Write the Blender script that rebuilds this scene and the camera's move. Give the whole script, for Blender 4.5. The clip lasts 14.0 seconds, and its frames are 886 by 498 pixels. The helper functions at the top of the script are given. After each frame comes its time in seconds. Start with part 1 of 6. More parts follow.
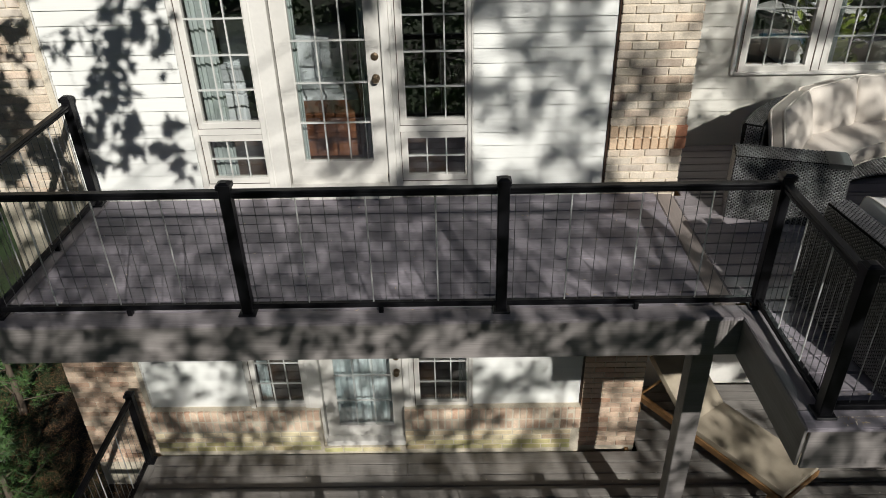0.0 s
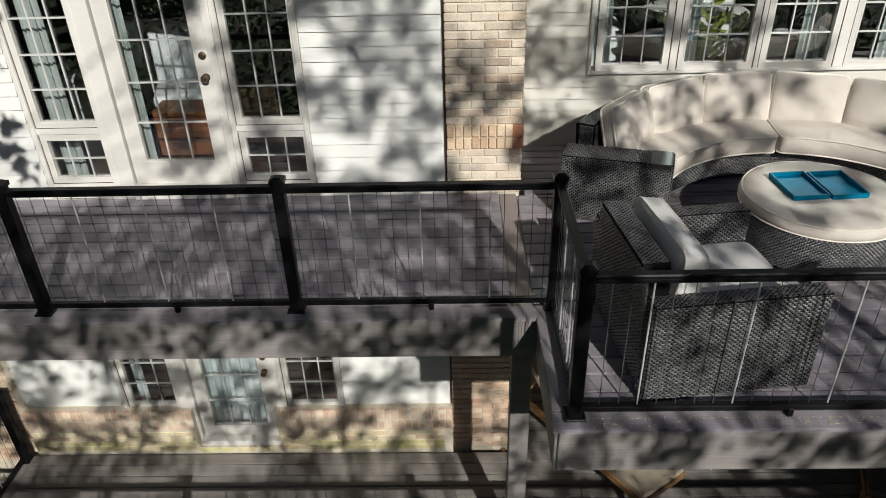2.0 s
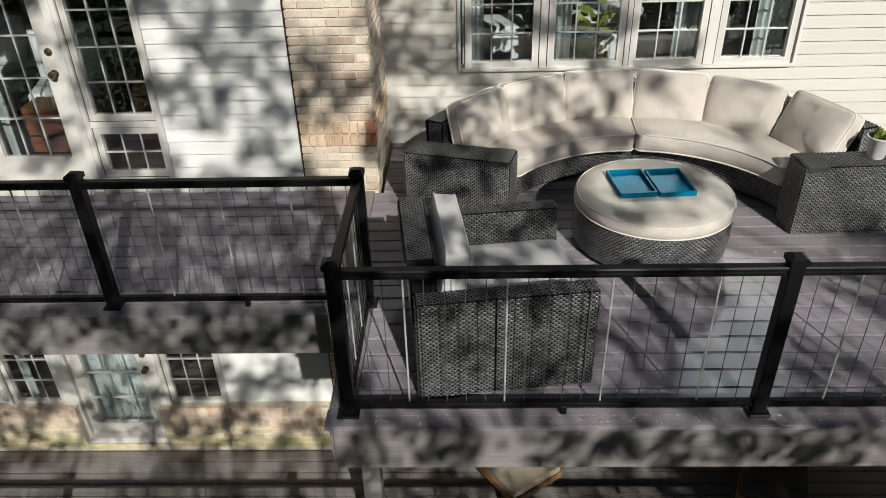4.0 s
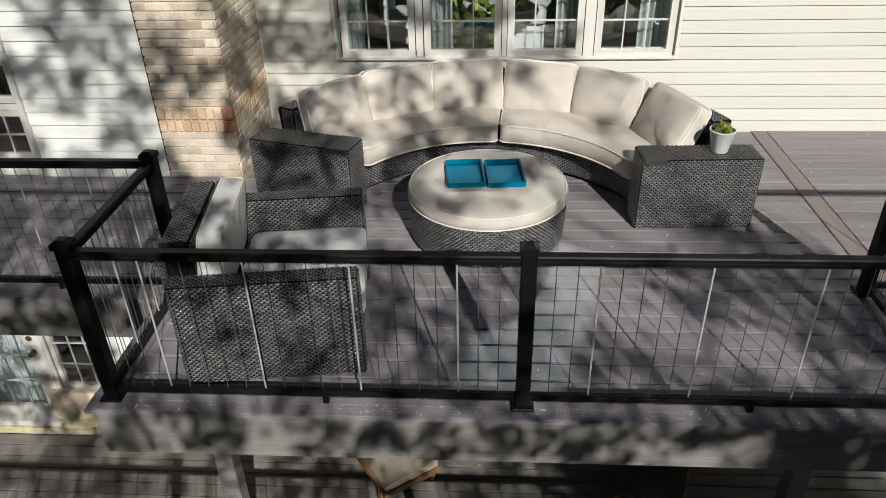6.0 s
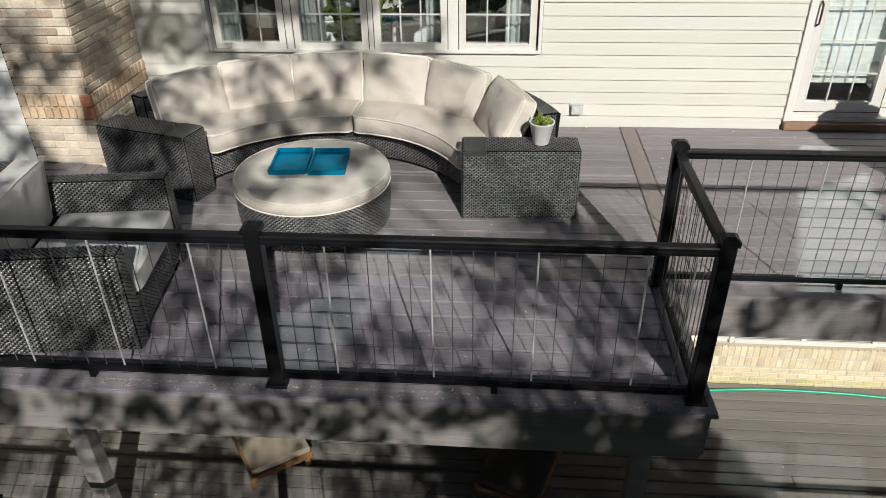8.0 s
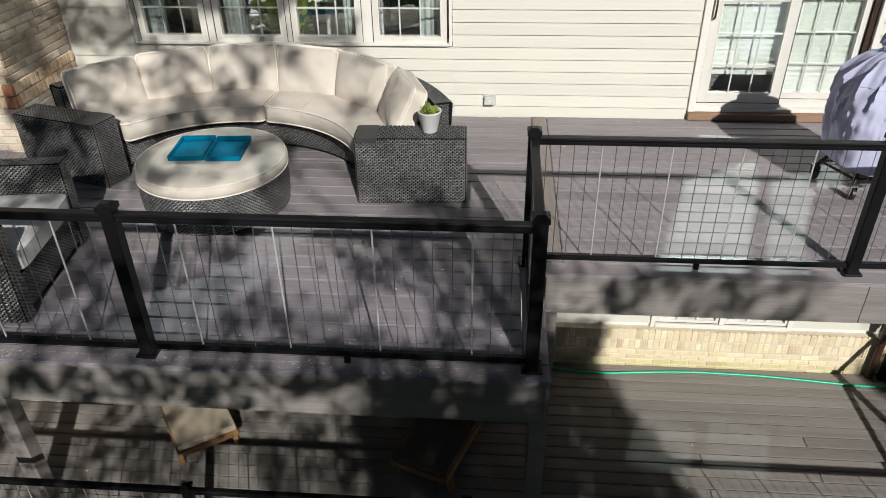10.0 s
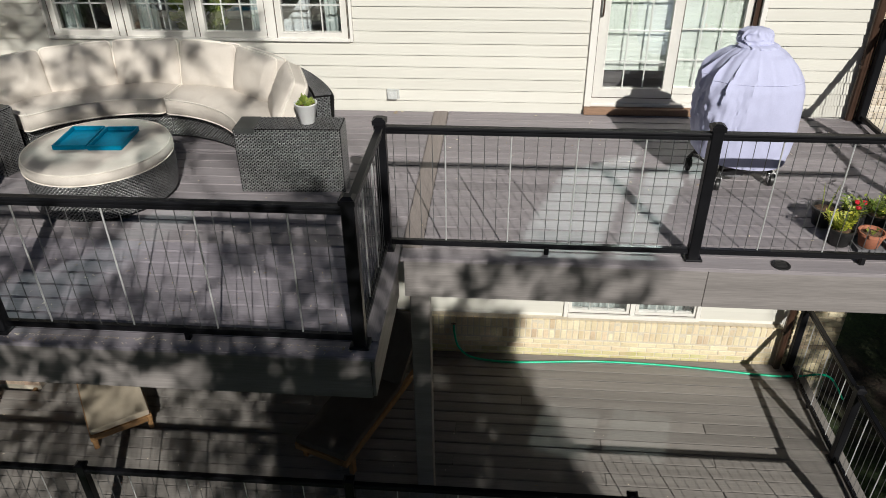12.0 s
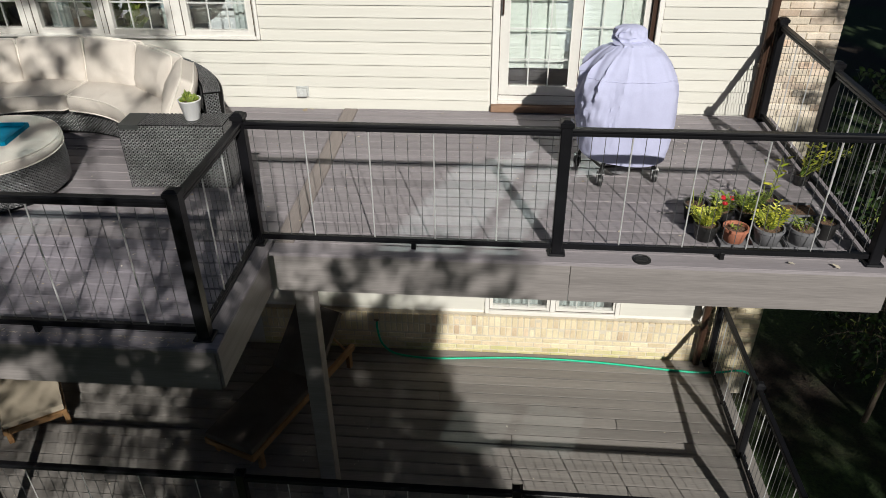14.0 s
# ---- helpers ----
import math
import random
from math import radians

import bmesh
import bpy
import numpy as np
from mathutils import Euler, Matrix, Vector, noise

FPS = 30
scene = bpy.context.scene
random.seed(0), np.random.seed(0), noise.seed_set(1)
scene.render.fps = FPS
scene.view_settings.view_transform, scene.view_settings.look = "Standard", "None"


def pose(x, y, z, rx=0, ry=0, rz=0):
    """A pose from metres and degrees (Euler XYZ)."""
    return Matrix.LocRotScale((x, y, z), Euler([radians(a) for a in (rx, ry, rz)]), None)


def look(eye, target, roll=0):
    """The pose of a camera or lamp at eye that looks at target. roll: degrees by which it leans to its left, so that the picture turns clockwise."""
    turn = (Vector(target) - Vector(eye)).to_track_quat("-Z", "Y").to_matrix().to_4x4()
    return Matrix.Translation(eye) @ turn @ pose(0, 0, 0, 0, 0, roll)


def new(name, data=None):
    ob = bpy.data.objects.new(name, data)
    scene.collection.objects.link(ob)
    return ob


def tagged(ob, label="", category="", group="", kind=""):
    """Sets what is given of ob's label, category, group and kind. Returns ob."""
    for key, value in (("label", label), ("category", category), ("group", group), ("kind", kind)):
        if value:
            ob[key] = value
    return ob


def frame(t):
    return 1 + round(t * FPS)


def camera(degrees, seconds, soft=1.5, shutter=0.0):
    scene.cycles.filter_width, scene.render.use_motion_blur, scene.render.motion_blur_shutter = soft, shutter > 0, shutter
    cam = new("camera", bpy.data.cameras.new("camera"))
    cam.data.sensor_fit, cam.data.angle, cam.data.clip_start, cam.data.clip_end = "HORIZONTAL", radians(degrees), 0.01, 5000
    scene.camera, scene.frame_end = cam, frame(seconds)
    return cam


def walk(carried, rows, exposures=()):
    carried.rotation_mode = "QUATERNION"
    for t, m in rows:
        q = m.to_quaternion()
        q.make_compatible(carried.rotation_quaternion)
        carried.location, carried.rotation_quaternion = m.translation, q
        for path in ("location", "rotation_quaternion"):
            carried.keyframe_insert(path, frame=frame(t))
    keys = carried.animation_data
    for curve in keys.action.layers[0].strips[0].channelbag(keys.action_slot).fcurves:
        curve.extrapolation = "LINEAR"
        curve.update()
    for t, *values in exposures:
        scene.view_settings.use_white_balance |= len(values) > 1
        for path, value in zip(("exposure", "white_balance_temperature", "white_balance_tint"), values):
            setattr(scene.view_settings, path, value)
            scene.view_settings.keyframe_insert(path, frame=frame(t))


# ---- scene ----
cam = camera(62.9, 14.0, 0.9)
PATH = [
    (0, (0.069, -0.053, 5.828), (0.038, 1.655, 4.788), -1.4),
    (0.5, (0.42, -0.032, 5.825), (0.383, 1.675, 4.782), -1.4),
    (1, (0.775, -0.024, 5.812), (0.732, 1.683, 4.77), -1.6),
    (1.5, (1.11, -0.02, 5.805), (1.065, 1.686, 4.763), -1.6),
    (2, (1.44, -0.02, 5.785), (1.393, 1.688, 4.745), -1.6),
    (2.5, (1.755, -0.003, 5.773), (1.706, 1.703, 4.731), -1.6),
    (3, (2.067, 0.005, 5.75), (2.013, 1.712, 4.709), -1.7),
    (3.2, (2.177, -0.012, 5.756), (2.13, 1.696, 4.716), -1.5),
    (5.3, (3.485, 0.063, 5.657), (3.408, 1.766, 4.611), -1.5),
    (5.5, (3.616, 0.072, 5.645), (3.536, 1.775, 4.598), -1.4),
    (6, (3.97, 0.076, 5.622), (3.857, 1.777, 4.576), -1.4),
    (6.5, (4.321, 0.072, 5.606), (4.189, 1.772, 4.561), -1.2),
    (7, (4.679, 0.066, 5.594), (4.539, 1.766, 4.549), -1.1),
    (7.5, (5.005, 0.051, 5.586), (4.858, 1.749, 4.54), -1.1),
    (8, (5.294, 0.019, 5.582), (5.148, 1.717, 4.536), -1.0),
    (8.2, (5.393, 0.0, 5.581), (5.249, 1.698, 4.533), -1.0),
    (10.3, (6.228, -0.215, 5.641), (6.083, 1.475, 4.58), -0.9),
    (10.5, (6.322, -0.236, 5.631), (6.176, 1.454, 4.572), -0.9),
    (11, (6.544, -0.295, 5.64), (6.399, 1.396, 4.581), -0.8),
    (11.5, (6.789, -0.324, 5.644), (6.646, 1.366, 4.584), -0.7),
    (12, (7.057, -0.339, 5.649), (6.913, 1.351, 4.59), -0.7),
    (12.5, (7.311, -0.353, 5.647), (7.169, 1.339, 4.589), -0.6),
    (13, (7.556, -0.344, 5.651), (7.412, 1.346, 4.591), -0.6),
    (13.5, (7.767, -0.334, 5.649), (7.624, 1.356, 4.588), -0.6),
    (14, (7.957, -0.339, 5.639), (7.815, 1.352, 4.58), -0.6),
]
walk(cam, [(t, look(eye, target, roll)) for t, eye, target, roll in PATH])

# ---- world, sun ----
SUN_WAY = Vector((-0.335, 1.0, -0.655))          # the way the sunlight travels
world = bpy.data.worlds.new("sky")
scene.world = world
world.use_nodes = True
wn = world.node_tree
sky = wn.nodes.new("ShaderNodeTexSky")
sky.sky_type = "NISHITA"
sky.sun_disc = False
sky.sun_elevation = radians(32)
sky.sun_rotation = math.atan2(0.335, -1.0)
sky.air_density, sky.dust_density, sky.ozone_density = 1.0, 0.5, 3.0
wn.links.new(sky.outputs["Color"], wn.nodes["Background"].inputs["Color"])
wn.nodes["Background"].inputs["Strength"].default_value = 0.022

sun = new("sun", bpy.data.lights.new("sun", "SUN"))
sun.data.energy, sun.data.angle, sun.data.color = 5.0, radians(0.55), (1.0, 0.975, 0.91)
sun.matrix_world = look(-30 * SUN_WAY, (0, 0, 0))
scene.view_settings.exposure = 0.0


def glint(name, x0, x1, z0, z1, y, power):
    """An added area lamp that stands in for sunlight a pane throws on to the boards."""
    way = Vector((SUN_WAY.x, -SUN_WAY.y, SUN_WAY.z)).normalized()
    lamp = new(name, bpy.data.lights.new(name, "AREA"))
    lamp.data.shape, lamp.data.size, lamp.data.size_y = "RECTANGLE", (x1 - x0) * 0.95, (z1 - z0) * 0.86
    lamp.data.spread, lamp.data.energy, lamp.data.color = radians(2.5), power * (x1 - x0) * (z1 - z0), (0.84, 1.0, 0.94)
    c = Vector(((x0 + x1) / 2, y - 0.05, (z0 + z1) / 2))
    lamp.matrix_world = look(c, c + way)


# added lamps in place of the sun mirrored by door and window panes
glint("glint_lamp_door_west", 8.036, 8.597, 3.26, 4.9, 6.5, 2.1)
glint("glint_lamp_door_east", 8.71, 9.25, 3.26, 4.9, 6.5, 1.7)
glint("glint_lamp_casement_outer", 2.742, 3.288, 3.78, 5.33, 6.5, 0.3)
glint("glint_lamp_casement_west", 3.48, 4.045, 3.78, 4.80, 6.5, 0.5)
glint("glint_lamp_casement_mid", 4.212, 4.757, 3.78, 4.86, 6.5, 1.3)
glint("glint_lamp_casement_east", 4.972, 5.541, 3.78, 5.33, 6.5, 1.45)
glint("glint_lamp_basement_west", 7.955, 8.582, 0.62, 1.05, 6.5, 0.6)
glint("glint_lamp_basement_east", 8.716, 9.338, 0.62, 1.05, 6.5, 0.6)

# ---- materials ----
def nodes_of(name):
    m = bpy.data.materials.new(name)
    m.use_nodes = True
    n = m.node_tree.nodes
    return m, n, m.node_tree.links, n["Principled BSDF"]


def link_noise(n, l, coord, scale, detail, stretch, seed_socket=None):
    mp = n.new("ShaderNodeMapping")
    mp.inputs["Scale"].default_value = stretch
    l.new(coord, mp.inputs["Vector"])
    t = n.new("ShaderNodeTexNoise")
    t.noise_dimensions = "4D"
    t.inputs["Scale"].default_value, t.inputs["Detail"].default_value = scale, detail
    t.inputs["Roughness"].default_value = 0.6
    l.new(mp.outputs["Vector"], t.inputs["Vector"])
    if seed_socket:
        l.new(seed_socket, t.inputs["W"])
    return t.outputs["Fac"]


def ramp(n, l, fac, stops):
    r = n.new("ShaderNodeValToRGB")
    e = r.color_ramp.elements
    while len(e) < len(stops):
        e.new(0.5)
    for el, (p, c) in zip(e, stops):
        el.position, el.color = p, (*c, 1)
    l.new(fac, r.inputs["Fac"])
    return r.outputs["Color"]


def mix(n, l, kind, fac, a, b):
    x = n.new("ShaderNodeMix")
    x.data_type, x.blend_type = "RGBA", kind
    for s, v in ((x.inputs[0], fac), (x.inputs[6], a), (x.inputs[7], b)):
        if hasattr(v, "is_linked"):
            l.new(v, s)
        else:
            s.default_value = v if isinstance(v, (int, float)) else (*v, 1)
    return x.outputs[2]


def surface(name, dark, light, rough=0.6, scale=3.0, fine=40.0, stretch=(1, 1, 1), bump=0.1, rand=0.0, metal=0.0, spec=0.5, speck=0.25,
            rough_var=0.1, depth=0.002, tints=(), crease=0.0):
    """A plain material with broad variation, fine grain, relief, and a shade of its own for each object."""
    m, n, l, b = nodes_of(name)
    tc, info = n.new("ShaderNodeTexCoord"), n.new("ShaderNodeObjectInfo")
    w = n.new("ShaderNodeMath")
    w.operation = "MULTIPLY"
    w.inputs[1].default_value = 37.0
    l.new(info.outputs["Random"], w.inputs[0])
    broad = link_noise(n, l, tc.outputs["Object"], scale, 4, stretch, w.outputs[0])
    grain = link_noise(n, l, tc.outputs["Object"], fine, 5, stretch, w.outputs[0])
    col = ramp(n, l, broad, [(0.3, dark), (0.7, light)])
    if tints:
        col = mix(n, l, "MULTIPLY", 1.0, col, ramp(n, l, info.outputs["Random"], tints))
    g = ramp(n, l, grain, [(0.25, (1 - speck,) * 3), (0.75, (1 + speck,) * 3)])
    col = mix(n, l, "MULTIPLY", 1.0, col, g)
    if rand:
        v = n.new("ShaderNodeMapRange")
        v.inputs["To Min"].default_value, v.inputs["To Max"].default_value = 1 - rand, 1 + rand
        l.new(info.outputs["Random"], v.inputs["Value"])
        hs = n.new("ShaderNodeHueSaturation")
        l.new(v.outputs["Result"], hs.inputs["Value"])
        l.new(col, hs.inputs["Color"])
        col = hs.outputs["Color"]
    l.new(col, b.inputs["Base Color"])
    rr = n.new("ShaderNodeMapRange")
    rr.inputs["To Min"].default_value, rr.inputs["To Max"].default_value = max(0.02, rough - rough_var), min(1, rough + rough_var)
    l.new(grain, rr.inputs["Value"])
    l.new(rr.outputs["Result"], b.inputs["Roughness"])
    b.inputs["Metallic"].default_value = metal
    b.inputs["Specular IOR Level"].default_value = spec
    if bump:
        bp = n.new("ShaderNodeBump")
        bp.inputs["Strength"].default_value, bp.inputs["Distance"].default_value = bump, depth
        l.new(grain, bp.inputs["Height"])
        l.new(bp.outputs["Normal"], b.inputs["Normal"])
        if crease:
            cr = n.new("ShaderNodeTexNoise")
            cr.noise_type, cr.normalize = "RIDGED_MULTIFRACTAL", False
            cr.inputs["Scale"].default_value, cr.inputs["Detail"].default_value, cr.inputs["Distortion"].default_value = 4.5, 3.0, 1.0
            l.new(tc.outputs["Object"], cr.inputs["Vector"])
            b2 = n.new("ShaderNodeBump")
            b2.inputs["Strength"].default_value, b2.inputs["Distance"].default_value = crease, 0.016
            l.new(cr.outputs["Fac"], b2.inputs["Height"])
            l.new(b2.outputs["Normal"], bp.inputs["Normal"])
    return m


def strand(name, dark, light, gloss):
    """Resin strands: each one a shade of its own."""
    m, n, l, b = nodes_of(name)
    geo, tc = n.new("ShaderNodeNewGeometry"), n.new("ShaderNodeTexCoord")
    worn = link_noise(n, l, tc.outputs["Object"], 6.0, 3, (1, 1, 1))
    tone = ramp(n, l, worn, [(0.3, (0.75, 0.75, 0.75)), (0.7, (1.2, 1.2, 1.2))])
    l.new(mix(n, l, "MULTIPLY", 1.0, ramp(n, l, geo.outputs["Random Per Island"], [(0.0, dark), (1.0, light)]), tone), b.inputs["Base Color"])
    b.inputs["Roughness"].default_value = gloss
    b.inputs["Specular IOR Level"].default_value = 1.0
    b.inputs["Coat Weight"].default_value, b.inputs["Coat Roughness"].default_value = 0.8, 0.24
    return m


def brickwork(name, tints, wash, share, wash_scale=1.6, rand=0.12):
    """Bricks of several clays, with a pale or mossy bloom that spreads across them."""
    m = surface(name, (0.88, 0.88, 0.86), (1.12, 1.11, 1.08), 0.88, 9, 70, (1, 1, 1), 0.6, rand, speck=0.24, depth=0.004, tints=tints)
    n, l = m.node_tree.nodes, m.node_tree.links
    b = n["Principled BSDF"]
    old = b.inputs["Base Color"].links[0].from_socket
    geo = n.new("ShaderNodeNewGeometry")
    a = link_noise(n, l, geo.outputs["Position"], wash_scale, 6, (1, 1, 1))
    mask = ramp(n, l, a, [(0.62 - 0.3 * share, (0, 0, 0)), (0.80 - 0.2 * share, (0.75, 0.75, 0.75))])
    l.new(mix(n, l, "MIX", mask, old, wash), b.inputs["Base Color"])
    return m


def glass(name, tint, wave=0.0):
    """A window pane: clear from the front, mirroring by Fresnel."""
    m, n, l, b = nodes_of(name)
    n.remove(b)
    lw, gl, tr, mx = n.new("ShaderNodeLayerWeight"), n.new("ShaderNodeBsdfGlossy"), n.new("ShaderNodeBsdfTransparent"), n.new("ShaderNodeMixShader")
    pw, fr = n.new("ShaderNodeMath"), n.new("ShaderNodeMath")
    pw.operation, fr.operation = "POWER", "MULTIPLY_ADD"
    pw.inputs[1].default_value = 4.0
    fr.inputs[1].default_value, fr.inputs[2].default_value = 0.80, 0.19
    lw.inputs["Blend"].default_value = 0.5
    l.new(lw.outputs["Facing"], pw.inputs[0])
    l.new(pw.outputs[0], fr.inputs[0])
    gl.inputs["Roughness"].default_value = 0.0
    tr.inputs["Color"].default_value = (*tint, 1)
    if wave:
        nz, bp = n.new("ShaderNodeTexNoise"), n.new("ShaderNodeBump")
        nz.inputs["Scale"].default_value = 2.0
        bp.inputs["Strength"].default_value, bp.inputs["Distance"].default_value = wave, 0.01
        l.new(nz.outputs["Fac"], bp.inputs["Height"])
        l.new(bp.outputs["Normal"], gl.inputs["Normal"])
    l.new(fr.outputs[0], mx.inputs[0])
    l.new(tr.outputs[0], mx.inputs[1])
    l.new(gl.outputs[0], mx.inputs[2])
    l.new(mx.outputs[0], n["Material Output"].inputs["Surface"])
    return m


def foliage(name, dark, light, gloss=0.45):
    m, n, l, b = nodes_of(name)
    geo = n.new("ShaderNodeNewGeometry")
    l.new(ramp(n, l, geo.outputs["Random Per Island"], [(0.0, dark), (1.0, light)]), b.inputs["Base Color"])
    b.inputs["Roughness"].default_value = gloss
    b.inputs["Subsurface Weight"].default_value = 0.0
    return m


M_BOARD = surface("composite decking", (0.222, 0.202, 0.213), (0.298, 0.272, 0.284), 0.6, 1.2, 22, (0.35, 9, 9), 0.3, 0.11, speck=0.2, spec=0.25)
# same decking with the violet of skylit shade put into its colour
M_BOARD_SHADE_TINT = surface("shade-tinted violet-grey decking", (0.214, 0.196, 0.220), (0.292, 0.268, 0.298), 0.6, 1.2, 22, (0.35, 9, 9), 0.3, 0.11, speck=0.2, spec=0.25)
M_BOARD_BROWN = surface("brown composite decking", (0.205, 0.176, 0.164), (0.275, 0.239, 0.224), 0.6, 1.2, 22, (0.35, 9, 9), 0.3, 0.11, speck=0.2, spec=0.25)
M_BOARD_LOW = surface("weathered composite decking", (0.180, 0.166, 0.154), (0.250, 0.232, 0.215), 0.6, 1.2, 22, (0.35, 9, 9), 0.3, 0.11, speck=0.2, spec=0.25)
M_FASCIA = surface("composite fascia", (0.190, 0.173, 0.167), (0.268, 0.245, 0.237), 0.6, 1.4, 20, (0.3, 8, 8), 0.4, 0.04, speck=0.22)
M_SIDING = surface("vinyl siding", (0.565, 0.55, 0.497), (0.62, 0.604, 0.548), 0.5, 0.8, 25, (0.25, 6, 6), 0.1, 0.025, speck=0.03)
M_SIDING_W = surface("white vinyl siding", (0.70, 0.705, 0.68), (0.77, 0.775, 0.745), 0.5, 0.8, 25, (0.25, 6, 6), 0.1, 0.025, speck=0.03)
M_CHAIR = surface("pale slipcover", (0.56, 0.60, 0.62), (0.66, 0.70, 0.72), 0.9, 3, 60, (1, 1, 1), 0.1, 0.0, speck=0.06)
M_TRIM = surface("painted trim", (0.66, 0.64, 0.60), (0.74, 0.72, 0.68), 0.45, 1.5, 30, (1, 1, 1), 0.08, 0.02, speck=0.04)
M_SASH = surface("window sash", (0.60, 0.58, 0.54), (0.70, 0.68, 0.64), 0.4, 2, 30, (1, 1, 1), 0.05, 0.02, speck=0.04)
M_MUNTIN = surface("muntin", (0.50, 0.51, 0.49), (0.57, 0.58, 0.56), 0.4, 3, 30, (1, 1, 1), 0.0, 0.0, speck=0.03)
BRICK_TINTS = [(0.0, (0.38, 0.32, 0.27)), (0.1, (0.55, 0.41, 0.31)), (0.22, (0.64, 0.56, 0.46)), (0.4, (0.52, 0.45, 0.37)), (0.55, (0.70, 0.61, 0.51)), (0.7, (0.58, 0.46, 0.36)), (0.85, (0.46, 0.40, 0.34)), (0.95, (0.66, 0.59, 0.50)), (1.0, (0.54, 0.36, 0.26))]
M_BRICK = brickwork("tumbled buff brick", BRICK_TINTS, (0.68, 0.62, 0.54), 0.62, 3.0)
M_BRICK_RED = surface("red brick", (0.36, 0.15, 0.085), (0.46, 0.22, 0.13), 0.85, 9, 70, (1, 1, 1), 0.6, 0.15, speck=0.22, depth=0.004)
BASE_TINTS = [(0.0, (0.58, 0.44, 0.30)), (0.2, (0.68, 0.58, 0.40)), (0.45, (0.72, 0.62, 0.44)), (0.62, (0.66, 0.52, 0.38)), (0.8, (0.74, 0.66, 0.48)), (0.93, (0.52, 0.40, 0.29)), (1.0, (0.44, 0.32, 0.23))]
M_BRICK_BASE = brickwork("weathered yellow brick", BASE_TINTS, (0.72, 0.64, 0.42), 0.75, 1.3, 0.08)
PINK_TINTS = [(0.0, (0.52, 0.36, 0.27)), (0.3, (0.64, 0.47, 0.36)), (0.55, (0.70, 0.55, 0.43)), (0.8, (0.58, 0.41, 0.31)), (1.0, (0.50, 0.31, 0.22))]
M_BRICK_PINK = brickwork("rose buff brick", PINK_TINTS, (0.72, 0.62, 0.48), 0.5, 1.6, 0.1)
M_BRICK_BAND = brickwork("orange buff brick", [(0.0, (0.54, 0.37, 0.25)), (0.4, (0.63, 0.47, 0.33)), (0.75, (0.68, 0.54, 0.40)), (1.0, (0.52, 0.34, 0.22))], (0.70, 0.58, 0.46), 0.35, 2.2)
M_BRICK_MOSS = brickwork("mossy yellow brick", BASE_TINTS, (0.46, 0.46, 0.16), 0.85, 2.0, 0.08)
M_MORTAR = surface("mortar", (0.54, 0.48, 0.38), (0.66, 0.59, 0.48), 0.9, 5, 90, (1, 1, 1), 0.5, 0.0, speck=0.2, depth=0.004)
M_RAIL = surface("black powder-coated aluminium", (0.005, 0.005, 0.006), (0.009, 0.009, 0.011), 0.38, 4, 120, (1, 1, 1), 0.06, 0.1, speck=0.15, spec=0.2)
M_STEEL = surface("stainless rod", (0.60, 0.60, 0.60), (0.70, 0.70, 0.71), 0.34, 8, 90, (1, 1, 1), 0.0, 0.05, metal=0.45, speck=0.12)
M_CABLE = surface("thin steel cable", (0.16, 0.16, 0.165), (0.24, 0.24, 0.245), 0.4, 8, 90, (1, 1, 1), 0.0, 0.05, metal=0.7, speck=0.1)
M_WICKER = surface("dark wicker core", (0.006, 0.006, 0.006), (0.012, 0.012, 0.012), 0.8, 8, 60, (1, 1, 1), 0.2, 0.0, speck=0.2, spec=0.05)
M_STRAND = strand("dark resin wicker", (0.042, 0.042, 0.044), (0.122, 0.121, 0.124), 0.34)
M_CUSHION = surface("beige canvas cushion", (0.53, 0.480, 0.428), (0.62, 0.568, 0.512), 0.9, 3.5, 160, (1, 1, 1), 0.35, 0.03, speck=0.08, spec=0.2, depth=0.003, crease=0.75)
# grey canvas with the blue of shade mixed into its colour
M_CUSHION_SHADE_GREY = surface("shade-tinted grey canvas cushion", (0.555, 0.548, 0.538), (0.635, 0.628, 0.618), 0.9, 3.5, 160, (1, 1, 1), 0.35, 0.03, speck=0.08, spec=0.2, depth=0.003, crease=0.7)
M_PIPING = surface("pale piping", (0.70, 0.65, 0.58), (0.76, 0.71, 0.64), 0.85, 5, 90, (1, 1, 1), 0.0, 0.0, speck=0.05)
M_TEAL = surface("teal lacquered tray", (0.0, 0.13, 0.235), (0.0, 0.17, 0.29), 0.5, 6, 40, (1, 1, 1), 0.03, 0.05, speck=0.15, spec=0.07)
M_POT = surface("white glazed pot", (0.74, 0.74, 0.74), (0.80, 0.80, 0.80), 0.35, 5, 50, (1, 1, 1), 0.0, 0.0, speck=0.03)
M_COVER = surface("lavender grey canvas", (0.43, 0.44, 0.61), (0.50, 0.515, 0.70), 0.85, 2.5, 120, (1, 1, 1), 0.3, 0.0, speck=0.06, spec=0.2, depth=0.003, crease=0.6)
M_BLACK = surface("black plastic", (0.012, 0.012, 0.012), (0.02, 0.02, 0.02), 0.45, 5, 60, (1, 1, 1), 0.1, 0.2, speck=0.2)
M_STRIP = surface("smooth charcoal plastic", (0.030, 0.032, 0.031), (0.045, 0.048, 0.046), 0.42, 5, 60, (1, 1, 1), 0.1, 0.0, speck=0.15)
M_TERRA = surface("terracotta", (0.36, 0.13, 0.075), (0.45, 0.18, 0.11), 0.75, 6, 60, (1, 1, 1), 0.2, 0.1, speck=0.15)
M_GREYPOT = surface("grey nursery pot", (0.13, 0.13, 0.14), (0.18, 0.18, 0.19), 0.6, 6, 60, (1, 1, 1), 0.1, 0.1, speck=0.1)
